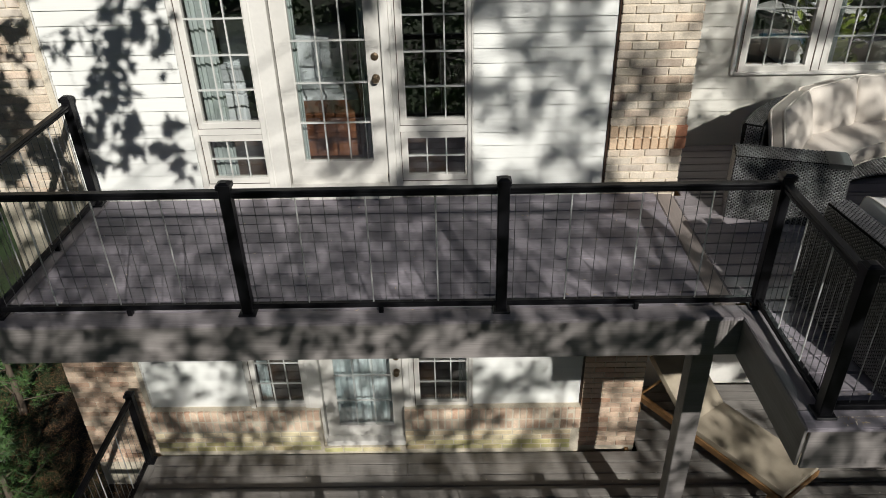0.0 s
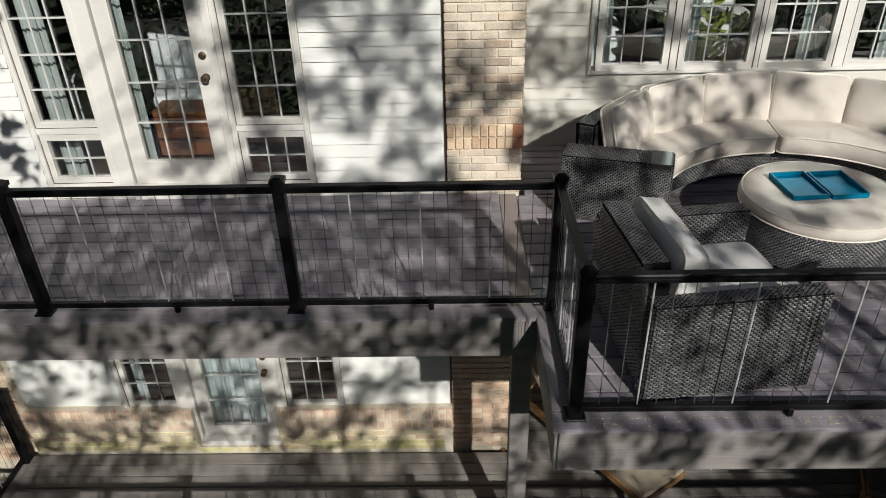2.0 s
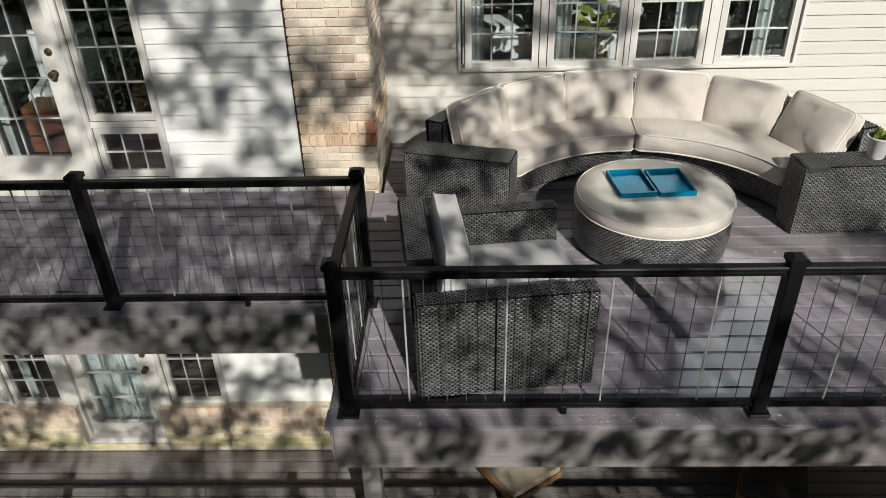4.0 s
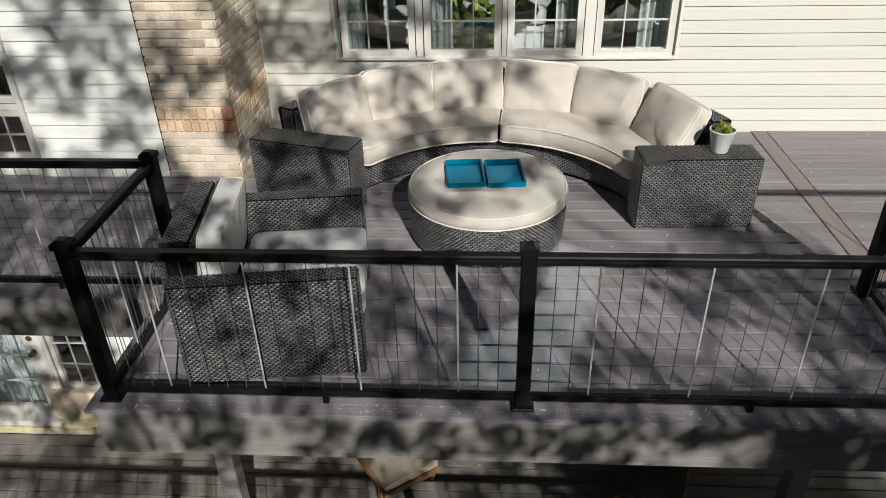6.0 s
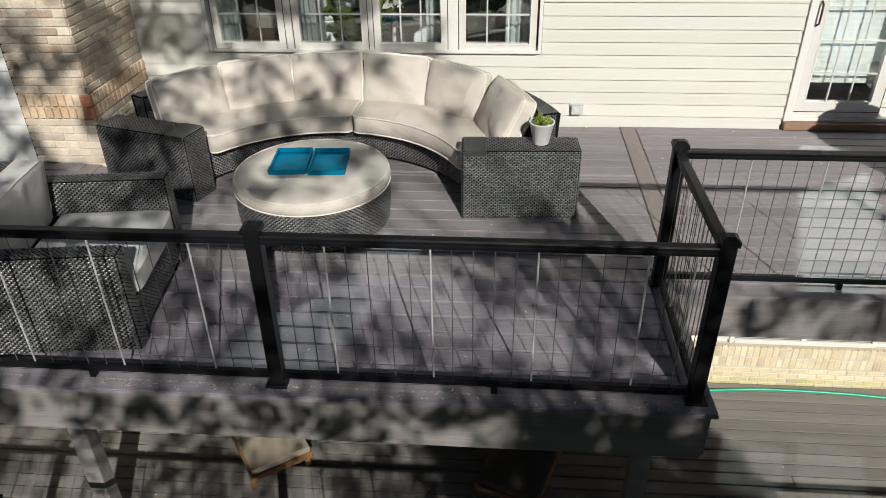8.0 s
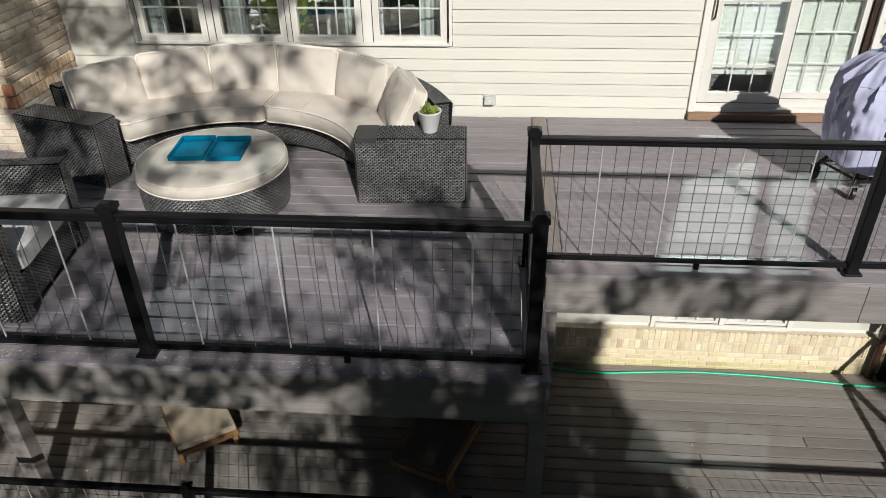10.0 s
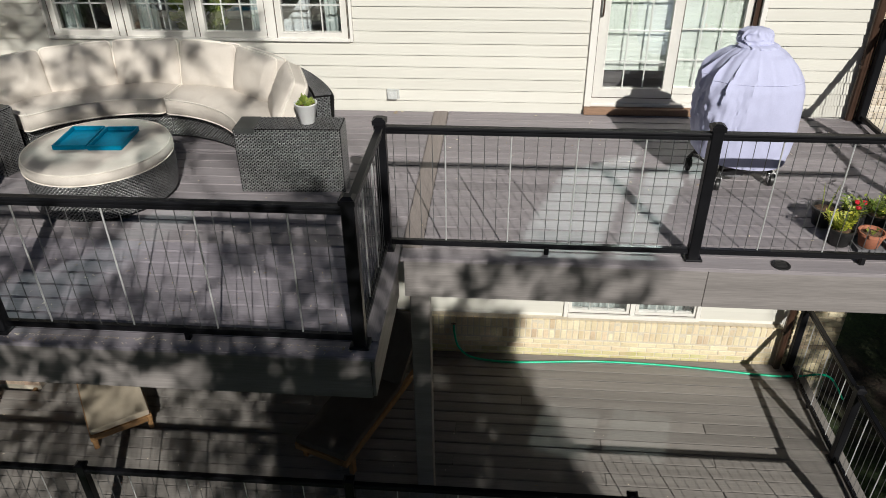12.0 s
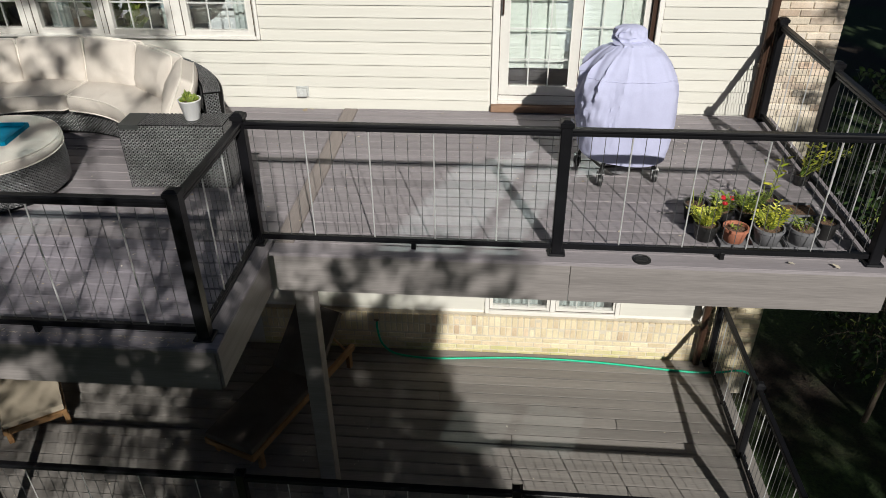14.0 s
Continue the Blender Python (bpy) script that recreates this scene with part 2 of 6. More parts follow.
M_SOIL = surface("potting soil with bark", (0.05, 0.03, 0.018), (0.22, 0.13, 0.08), 0.95, 30, 120, (1, 1, 1), 0.9, 0.1, speck=0.5, depth=0.01)
M_TEAK = surface("teak", (0.22, 0.115, 0.045), (0.34, 0.19, 0.08), 0.6, 2, 25, (0.6, 8, 8), 0.2, 0.1, speck=0.2)
M_LOUNGE = surface("tan canvas pad", (0.34, 0.29, 0.22), (0.42, 0.36, 0.28), 0.9, 4, 140, (1, 1, 1), 0.3, 0.05, speck=0.1, spec=0.2)
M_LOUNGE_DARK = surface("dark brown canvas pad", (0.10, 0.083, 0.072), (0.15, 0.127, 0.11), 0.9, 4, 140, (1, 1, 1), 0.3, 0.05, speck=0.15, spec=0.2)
M_HOSE = surface("green vinyl hose", (0.0, 0.44, 0.24), (0.0, 0.50, 0.28), 0.35, 5, 40, (1, 1, 1), 0.0, 0.0, speck=0.05)
M_BROWN = surface("brown enamelled downspout", (0.035, 0.017, 0.010), (0.05, 0.025, 0.015), 0.4, 4, 50, (1, 1, 1), 0.05, 0.1, speck=0.15)
M_WOODSILL = surface("weathered cedar sill", (0.21, 0.125, 0.08), (0.30, 0.185, 0.12), 0.7, 2, 25, (0.6, 8, 8), 0.3, 0.1, speck=0.2)
# white sheers toned down: the weaker light on them is in this colour
M_CURTAIN = surface("dimmed sheer white curtain", (0.36, 0.41, 0.40), (0.46, 0.51, 0.50), 0.9, 2, 60, (6, 6, 0.4), 0.1, 0.03, speck=0.06)
M_CURTAIN_BLUE = surface("pale blue curtain", (0.62, 0.71, 0.73), (0.77, 0.84, 0.85), 0.9, 2, 40, (8, 8, 0.3), 0.1, 0.03, speck=0.1)
M_BLIND = surface("pale green-white blind", (0.66, 0.71, 0.66), (0.72, 0.77, 0.72), 0.7, 2, 60, (1, 1, 1), 0.05, 0.0, speck=0.03)
# plaster set dark so the rooms look dim: their shade is in its colour
M_ROOM = surface("dimmed interior plaster", (0.12, 0.12, 0.105), (0.16, 0.16, 0.14), 0.8, 2, 30, (1, 1, 1), 0.05, 0.0, speck=0.05)
M_ROOMFLOOR = surface("interior oak floor", (0.06, 0.035, 0.02), (0.11, 0.065, 0.037), 0.35, 1.5, 20, (0.5, 8, 8), 0.05, 0.0, speck=0.15)
M_ROOF = surface("asphalt shingle", (0.05, 0.048, 0.045), (0.09, 0.085, 0.08), 0.95, 2, 60, (1, 1, 1), 0.6, 0.0, speck=0.3, depth=0.006)
M_CHEST = surface("red stained chest", (0.12, 0.045, 0.020), (0.26, 0.11, 0.05), 0.4, 3, 25, (0.6, 8, 8), 0.1, 0.0, speck=0.25)
M_BARK = surface("tree bark", (0.06, 0.045, 0.033), (0.13, 0.10, 0.075), 0.95, 6, 30, (3, 3, 0.5), 0.8, 0.1, speck=0.35, depth=0.01)
M_BRASS = surface("aged brass", (0.20, 0.15, 0.10), (0.28, 0.21, 0.14), 0.35, 8, 60, (1, 1, 1), 0.05, 0.0, metal=0.9, speck=0.15)
M_GREYBOX = surface("clear grey plastic", (0.42, 0.43, 0.42), (0.55, 0.56, 0.55), 0.25, 6, 40, (1, 1, 1), 0.0, 0.0, speck=0.1)
M_LEAF = foliage("broad leaf", (0.03, 0.06, 0.012), (0.10, 0.14, 0.03))
M_LEAF_DARK = foliage("dark leaf", (0.012, 0.035, 0.008), (0.04, 0.08, 0.02))
M_LEAF_LIME = foliage("lime leaf", (0.20, 0.25, 0.02), (0.58, 0.55, 0.07))
M_LEAF_POT = foliage("herb leaf", (0.06, 0.11, 0.015), (0.28, 0.33, 0.06))
M_NEEDLE = foliage("pine needle", (0.02, 0.06, 0.018), (0.10, 0.19, 0.05))
M_FLOWER = surface("red petals", (0.45, 0.01, 0.02), (0.6, 0.02, 0.03), 0.6, 9, 60, (1, 1, 1), 0.0, 0.0, speck=0.1)
M_LITTER = foliage("dry leaf litter", (0.26, 0.19, 0.11), (0.72, 0.66, 0.54), 0.8)
M_UNDER = foliage("understorey leaf", (0.02, 0.06, 0.012), (0.09, 0.17, 0.03), 0.75)
M_STRAW = foliage("brown pine straw", (0.07, 0.03, 0.012), (0.26, 0.14, 0.065), 0.8)
M_TABLE = surface("white lacquer", (0.70, 0.70, 0.68), (0.78, 0.78, 0.76), 0.4, 3, 40, (1, 1, 1), 0.0, 0.0, speck=0.04)
M_CHROME = surface("chromed caster", (0.55, 0.55, 0.56), (0.65, 0.65, 0.66), 0.2, 8, 60, (1, 1, 1), 0.0, 0.0, metal=0.9, speck=0.1)
M_GLASS = glass("window glass", (0.97, 0.985, 0.98), 0.02)


def ground_material():
    m, n, l, b = nodes_of("lawn and pine straw")
    tc = n.new("ShaderNodeTexCoord")
    a = link_noise(n, l, tc.outputs["Object"], 0.35, 5, (1, 1, 1))
    g = link_noise(n, l, tc.outputs["Object"], 24, 6, (1, 1, 1))
    grass = ramp(n, l, g, [(0.3, (0.009, 0.023, 0.005)), (0.7, (0.036, 0.066, 0.014))])
    straw = ramp(n, l, g, [(0.3, (0.010, 0.007, 0.005)), (0.7, (0.040, 0.024, 0.015))])
    mask = ramp(n, l, a, [(0.40, (0, 0, 0)), (0.52, (1, 1, 1))])
    l.new(mix(n, l, "MIX", mask, straw, grass), b.inputs["Base Color"])
    b.inputs["Roughness"].default_value = 0.95
    bp = n.new("ShaderNodeBump")
    bp.inputs["Strength"].default_value, bp.inputs["Distance"].default_value = 0.9, 0.05
    l.new(g, bp.inputs["Height"])
    l.new(bp.outputs["Normal"], b.inputs["Normal"])
    return m


M_GROUND = ground_material()


# ---- mesh helpers ----
def box(bm, x0, y0, z0, x1, y1, z1):
    m = Matrix.LocRotScale(((x0 + x1) / 2, (y0 + y1) / 2, (z0 + z1) / 2), None, (abs(x1 - x0), abs(y1 - y0), abs(z1 - z0)))
    return bmesh.ops.create_cube(bm, size=1, matrix=m)["verts"]


def chamfer(bm, width, segments=1):
    bmesh.ops.bevel(bm, geom=list(bm.edges), offset=width, segments=segments, profile=0.7, affect="EDGES", clamp_overlap=True)


def boxes(*dims, bevel=0.0, segments=1):
    bm = bmesh.new()
    for d in dims:
        box(bm, *d)
    if bevel:
        chamfer(bm, bevel, segments)
    return bm


def tube(bm, points, radii, sides=8, caps=True):
    """A round, tapered tube along points."""
    rings, a = [], None
    pts = [Vector(p) for p in points]
    for i, p in enumerate(pts):
        d = (pts[min(i + 1, len(pts) - 1)] - pts[max(i - 1, 0)]).normalized()
        a = a - d * a.dot(d) if a else d.orthogonal()
        a = a.normalized() if a.length > 1e-4 else d.orthogonal().normalized()
        c = d.cross(a)
        r = radii[i] if hasattr(radii, "__len__") else radii
        rings.append([bm.verts.new(p + r * (math.cos(k * math.tau / sides) * a + math.sin(k * math.tau / sides) * c)) for k in range(sides)])
    for r0, r1 in zip(rings, rings[1:]):
        for k in range(sides):
            bm.faces.new((r0[k], r0[(k + 1) % sides], r1[(k + 1) % sides], r1[k]))
    if caps:
        bm.faces.new(rings[0][::-1])
        bm.faces.new(rings[-1])
    return bm


def lathe(bm, profile, sides=32, centre=(0, 0)):
    """Turns (radius, z) pairs round an upright axis."""
    rings = [[bm.verts.new((centre[0] + r * math.cos(k * math.tau / sides), centre[1] + r * math.sin(k * math.tau / sides), z)) for k in range(sides)] for r, z in profile]
    for r0, r1 in zip(rings, rings[1:]):
        for k in range(sides):
            bm.faces.new((r0[k], r0[(k + 1) % sides], r1[(k + 1) % sides], r1[k]))
    bm.faces.new(rings[0][::-1])
    bm.faces.new(rings[-1])
    return bm


def data_of(name, bm, material, smooth=False):
    bmesh.ops.recalc_face_normals(bm, faces=bm.faces)
    me = bpy.data.meshes.new(name)
    bm.to_mesh(me)
    bm.free()
    me.materials.append(material)
    if smooth:
        for p in me.polygons:
            p.use_smooth = True
        me.set_sharp_from_angle(angle=radians(50))
    return me


def part(name, bm, material, parent=None, label="", smooth=False, at=None):
    """Links a bmesh, or mesh data, as one object, under a thing or a part."""
    me = bm if isinstance(bm, bpy.types.Mesh) else data_of(name, bm, material, smooth)
    ob = new(name, me)
    ob.parent = parent
    if at is not None:
        ob.matrix_basis = at
    if label:
        ob["label"] = label
    return ob


def thing(name, at, label, category, group="", kind=""):
    return tagged(at_pose(new(name), at), label, category, group, kind)


def at_pose(ob, m):
    ob.matrix_basis = m if isinstance(m, Matrix) else Matrix.Translation(m)
    ob.empty_display_size = 0.1
    return ob


def structure(name, label, category="structure"):
    return thing(name, (0, 0, 0), label, category, "", "structure")


DECK, LOW = 3.0, 0.0           # surfaces of the two decks
WALL_L, WALL_R = 5.5, 6.5      # faces of the two house walls
GROUND = -0.55

# ---- ground ----
bm = bmesh.new()
N = 60
grid = {}
for i in range(N + 1):
    for j in range(N + 1):
        def spread(k):
            a = (k / N - 0.5) * 2
            return math.copysign(abs(a) ** 3.2 * 900 + abs(a) * 14, a)
        x, y = 3.5 + spread(i), 4 + spread(j)
        z = GROUND - 0.02 * max(0, -y) * (1 if y > -40 else 40 / max(40, -y)) + 0.12 * noise.noise((x * 0.3, y * 0.3, 0))
        grid[i, j] = bm.verts.new((x, y, z))
for i in range(N):
    for j in range(N):
        bm.faces.new((grid[i, j], grid[i + 1, j], grid[i + 1, j + 1], grid[i, j + 1]))
tagged(part("ground", bm, M_GROUND, smooth=True), "dark lawn with patches of brown pine straw", "ground", "", "structure")


# ---- house shell: sheathing with openings, rooms, roof ----
def wall_pieces(x0, x1, z0, z1, holes):
    """The pieces of a wall left round its openings (x0, x1, z0, z1)."""
    xs = sorted({x0, x1, *[h[0] for h in holes], *[h[1] for h in holes]})
    out = []
    for a, b in zip(xs, xs[1:]):
        cuts = sorted((h[2], h[3]) for h in holes if h[0] < (a + b) / 2 < h[1])
        z = z0
        for c, d in cuts:
            if c > z:
                out.append((a, b, z, c))
            z = d
        if z < z1:
            out.append((a, b, z, z1))
    return out


TOP = 5.75
HOLES_L = [(-2.03, 0.22, 3.0, 5.2), (-2.03, 0.22, 0.03, 2.2)]
HOLES_R = [(2.64, 5.625, 3.695, 5.43), (7.90, 9.40, 3.05, 5.15), (7.89, 9.39, 0.53, 1.75)]


def sheathing(name, x0, x1, y, holes, label):
    bm = boxes(*[(a, y + 0.001, c, b, y + 0.15, d) for a, b, c, d in wall_pieces(x0, x1, GROUND - 0.2, TOP, holes)])
    return tagged(part(name, bm, M_TRIM), label, "wall", "", "structure")


wall_l = sheathing("wall_north_projecting", -3.80, 1.36, WALL_L, HOLES_L, "cream lap siding over a buff brick base, in dappled sun")
wall_r = sheathing("wall_north_recessed", 1.93, 10.92, WALL_R, HOLES_R, "cream lap siding over a buff brick base, in full sun")
bm = boxes((-3.80, 5.66, GROUND - 0.2, -3.65, 10.5, TOP), (10.77, 6.66, GROUND - 0.2, 10.92, 10.5, TOP), (-3.64, 10.35, GROUND - 0.2, 10.76, 10.5, TOP))
tagged(part("wall_rest", bm, M_SIDING), "plain cream side and rear walls of the house", "wall", "", "structure")
tagged(part("room_floor", boxes((-3.64, 5.66, 2.95, 1.92, 10.34, 3.06), (1.93, 6.66, 2.95, 10.76, 10.34, 3.06), (-3.64, 5.66, -0.15, 1.92, 10.34, 0.02), (1.93, 6.66, -0.15, 10.76, 10.34, 0.02)), M_ROOMFLOOR),
       "dark oak floors inside the house", "floor", "", "structure")
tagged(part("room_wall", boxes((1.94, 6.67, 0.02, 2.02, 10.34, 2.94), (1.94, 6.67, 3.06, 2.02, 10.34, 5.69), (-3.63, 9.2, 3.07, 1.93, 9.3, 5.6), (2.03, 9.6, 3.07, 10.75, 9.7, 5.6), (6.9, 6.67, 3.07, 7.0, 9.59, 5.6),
                               (-3.63, 8.2, 0.03, 1.93, 8.3, 2.94), (2.03, 8.6, 0.03, 10.75, 8.7, 2.94)), M_ROOM), "plain dim-coloured plaster walls inside the house", "wall", "", "structure")
tagged(part("ceiling", boxes((-3.64, 5.66, 5.62, 1.92, 10.34, 5.72), (1.93, 6.66, 5.62, 10.76, 10.34, 5.72)), M_ROOM), "plain dim-coloured ceilings inside the house", "ceiling", "", "structure")
bm = bmesh.new()
for (x0, x1, y0) in ((-4.1, 1.75, 5.2), (1.75, 11.2, 6.2)):
    v = [bm.verts.new(p) for p in ((x0, y0, TOP), (x1, y0, TOP), (x1, 8.6, TOP + 1.7), (x0, 8.6, TOP + 1.7), (x1, 10.9, TOP), (x0, 10.9, TOP))]
    w = [bm.verts.new(p.co + Vector((0, 0, 0.12))) for p in v]
    for f in ((0, 1, 2, 3), (3, 2, 4, 5)):
        bm.faces.new([v[k] for k in f][::-1])
        bm.faces.new([w[k] for k in f])
    for a, b in ((0, 1), (1, 2), (2, 4), (4, 5), (5, 3), (3, 0)):
        bm.faces.new((v[a], v[b], w[b], w[a]))
tagged(part("roof", bm, M_ROOF), "dark grey shingle roof with shallow eaves", "roof", "", "structure")


# ---- windows and doors ----
def bar_ring(bm, x0, x1, z0, z1, w, ya, yb):
    box(bm, x0, ya, z0, x0 + w, yb, z1)
    box(bm, x1 - w, ya, z0, x1, yb, z1)
    box(bm, x0 + w, ya, z0, x1 - w, yb, z0 + w)
    box(bm, x0 + w, ya, z1 - w, x1 - w, yb, z1)


def sash(parent, gx0, gx1, gz0, gz1, y, cols, rows, border=0.05, proud=0.0, mun=0.012, row_zs=None, border_mat=None):
    """A glazed sash: border, muntins and pane, round the glass gx0..gx1, gz0..gz1."""
    bm = bmesh.new()
    bar_ring(bm, gx0 - border, gx1 + border, gz0 - border, gz1 + border, border, y - 0.012 - proud, y + 0.035)
    s = part("sash", bm, border_mat or M_SASH, parent)
    bm = bmesh.new()
    bar_ring(bm, gx0 - 0.008, gx1 + 0.008, gz0 - 0.008, gz1 + 0.008, 0.011, y - 0.016 - proud, y - 0.0125 - proud)
    part("glazing_bead", bm, M_TRIM, s)
    if border_mat is None:
        # brown ring drawn in place of the dark gap between sash and casing
        bm = bmesh.new()
        o = border + 0.004
        bar_ring(bm, gx0 - o, gx1 + o, gz0 - o, gz1 + o, 0.006, y - 0.015 - proud, y - 0.0122 - proud)
        part("weather_strip", bm, M_BROWN, s, "thin brown line drawn for the gap round the sash")
    zs = row_zs if row_zs is not None else [gz0 + (gz1 - gz0) * k / rows for k in range(1, rows)]
    for k in range(1, cols):
        x = gx0 + (gx1 - gx0) * k / cols
        part("muntin", boxes((x - mun / 2, y + 0.004, gz0, x + mun / 2, y + 0.016, gz1)), M_MUNTIN, s)
    for z in zs:
        part("muntin", boxes((gx0, y + 0.002, z - mun / 2, gx1, y + 0.0155, z + mun / 2)), M_MUNTIN, s)
    pane = part("pane", boxes((gx0 - 0.004, y + 0.018, gz0 - 0.004, gx1 + 0.004, y + 0.023, gz1 + 0.004)), M_GLASS, s)
    pane.visible_shadow = False
    return s


def casing(parent, x0, x1, z0, z1, w, y, proud, bottom=True):
    dims = [(x0, y - proud, z0, x0 + w, y + 0.05, z1), (x1 - w, y - proud, z0, x1, y + 0.05, z1), (x0 + w, y - proud, z1 - w, x1 - w, y + 0.05, z1)]
    for d in dims:
        part("casing", boxes(d, bevel=0.004), M_TRIM, parent)
    if bottom:
        part("window_sill", boxes((x0 + w, y - proud - 0.01, z0, x1 - w, y + 0.05, z0 + w), bevel=0.004), M_TRIM, parent)


def curtain(x0, x1, z0, z1, y, material, label, folds=9, amp=0.025):
    bm = bmesh.new()
    n = folds * 8
    rows = []
    for z in (z0, z1):
        rows.append([bm.verts.new((x0 + (x1 - x0) * k / n, y + amp * math.sin(k / 8 * math.tau) + 0.012 * math.sin(k * 0.37), z)) for k in range(n + 1)])
    for a, b in zip(rows, rows[1:]):
        for k in range(n):
            bm.faces.new((a[k], a[k + 1], b[k + 1], b[k]))
    bm.normal_update()
    bmesh.ops.solidify(bm, geom=list(bm.faces), thickness=0.003)
    return tagged(part("curtain", bm, material, smooth=True), label, "curtain", "window curtains")


def french_unit(level, name, door_name):
    """A door between two sidelights, over a level's floor."""
    win = structure(name, "white framed sidelight windows with muntin grids", "window")
    for gx0, gx1 in ((-1.948, -1.492), (-0.302, 0.176)):
        if level == DECK:
            casing(win, gx0 - 0.10, gx1 + 0.06 if gx0 > -1 else gx1 + 0.05, level + 0.005, level + 2.22, 0.045, WALL_L, 0.03)
            sash(win, gx0, gx1, level + 0.685, level + 1.95, WALL_L, 3, 5, 0.052, row_zs=[level + 0.95, level + 1.228, level + 1.506, level + 1.784])
            sash(win, gx0, gx1, level + 0.19, level + 0.527, WALL_L, 3, 2, 0.052)
            part("rail_block", boxes((gx0 - 0.055, WALL_L - 0.02, level + 0.581, gx1 + 0.053, WALL_L + 0.05, level + 0.631)), M_TRIM, win)
            part("bottom_rail", boxes((gx0 - 0.055, WALL_L - 0.014, level + 0.051, gx1 + 0.053, WALL_L + 0.05, level + 0.137)), M_TRIM, win)
        else:
            casing(win, gx0 - 0.10, gx1 + 0.06 if gx0 > -1 else gx1 + 0.05, level + 0.52, level + 2.22, 0.045, WALL_L, 0.03)
            sash(win, gx0, gx1, level + 0.615, level + 1.95, WALL_L, 3, 5, 0.05, row_zs=[level + 0.875, level + 1.14, level + 1.405, level + 1.67])
            part("panel", boxes((gx0 - 0.09, WALL_L + 0.01, level + 0.035, gx1 + 0.045, WALL_L + 0.1, level + 0.519)), M_TRIM, win)
        for x in (gx0 - 0.062, gx1 + 0.054):
            part("stop", boxes((x - 0.007, WALL_L - 0.038, level + 0.55 if level == LOW else level + 0.06, x + 0.007, WALL_L - 0.0305, level + 2.17), bevel=0.002), M_TRIM, win)
        part("head", boxes((gx0 - 0.055, WALL_L - 0.012, level + 2.003, gx1 + 0.053, WALL_L + 0.05, level + 2.174)), M_TRIM, win)
    d = structure(door_name, "white glazed door with a muntin grid, shut", "door")
    z0, foot = (level + 0.13, 0.005) if level == DECK else (level + 0.155, 0.078)
    for a, b in ((-1.441, -1.305), (-0.468, -0.403)):
        part("jamb", boxes((a, WALL_L - 0.035, level + foot, b, WALL_L + 0.08, level + 2.22), bevel=0.004), M_TRIM, d)
    part("head", boxes((-1.304, WALL_L - 0.035, level + 2.12, -0.469, WALL_L + 0.08, level + 2.22)), M_TRIM, d)
    part("threshold", boxes((-1.304, WALL_L - 0.09, level + foot, -0.469, WALL_L + 0.1, z0 - 0.012), bevel=0.006), M_TRIM, d)
    gz = level + 0.322 if level == DECK else level + 0.29
    part("bottom_rail", boxes((-1.290, WALL_L - 0.002, z0 - 0.0115, -0.482, WALL_L + 0.05, gz - 0.1255)), M_SASH, d)
    s = sash(d, -1.165, -0.587, gz, gz + 1.67, WALL_L + 0.01, 3, 5, 0.125, border_mat=M_SASH, row_zs=[gz + 0.334 * k for k in range(1, 5)])
    knob = bmesh.new()
    lathe(knob, [(0.03, 0), (0.032, 0.008), (0.012, 0.012), (0.012, 0.04), (0.028, 0.045), (0.031, 0.06), (0.02, 0.075)], 16)
    part("door_knob", knob, M_BRASS, d, "aged brass knob", True, pose(-0.525, WALL_L + 0.0, level + 1.03, 90, 0, 0))
    bolt = bmesh.new()
    lathe(bolt, [(0.031, 0), (0.03, 0.012), (0.016, 0.016), (0.014, 0.024)], 16)
    part("deadbolt", bolt, M_BRASS, d, "", True, pose(-0.525, WALL_L + 0.0, level + 1.2, 90, 0, 0))


french_unit(DECK, "window_1", "door_1")
french_unit(LOW, "window_2", "door_2")

win = structure("window_3", "row of four cream casement windows with muntins", "window")
casing(win, 2.62, 5.645, 3.675, 5.45, 0.03, WALL_R, 0.035)
for k, (a, b) in enumerate(((2.742, 3.288), (3.48, 4.045), (4.212, 4.757), (4.972, 5.541))):
    sash(win, a, b, 3.757, 5.33, WALL_R, 3, 6, 0.058, row_zs=[4.007, 4.257, 4.507, 4.757, 5.007], proud=0.01)
for a, b in ((3.352, 3.414), (4.108, 4.148), (4.820, 4.908)):
    part("mullion", boxes((a, WALL_R - 0.028, 3.707, b, WALL_R + 0.05, 5.418)), M_TRIM, win)
win = structure("window_4", "pair of basement windows in cream frames", "window")
casing(win, 7.868, 9.412, 0.507, 1.77, 0.05, WALL_R, 0.035)
for a, b in ((7.955, 8.582), (8.716, 9.338)):
    sash(win, a, b, 0.60, 1.66, WALL_R, 3, 4, 0.035)
part("mullion", boxes((8.622, WALL_R - 0.03, 0.56, 8.676, WALL_R + 0.05, 1.72)), M_TRIM, win)

slide = structure("door_3", "cream sliding glass door with muntins, shut", "door")
for d in ((7.87, WALL_R - 0.03, 3.072, 7.935, WALL_R + 0.08, 5.17), (9.364, WALL_R - 0.03, 3.072, 9.41, WALL_R + 0.08, 5.17), (7.936, WALL_R - 0.03, 5.12, 9.363, WALL_R + 0.08, 5.17), (7.936, WALL_R - 0.02, 3.072, 9.363, WALL_R + 0.1, 3.105)):
    part("frame", boxes(d, bevel=0.004), M_TRIM, slide)
sash(slide, 8.030, 8.602, 3.250, 5.03, WALL_R + 0.012, 3, 6, 0.090, row_zs=[3.222 + 0.287 * k for k in range(1, 7)])
part("bottom_rail", boxes((7.941, WALL_R, 3.106, 8.691, WALL_R + 0.045, 3.159)), M_SASH, slide)
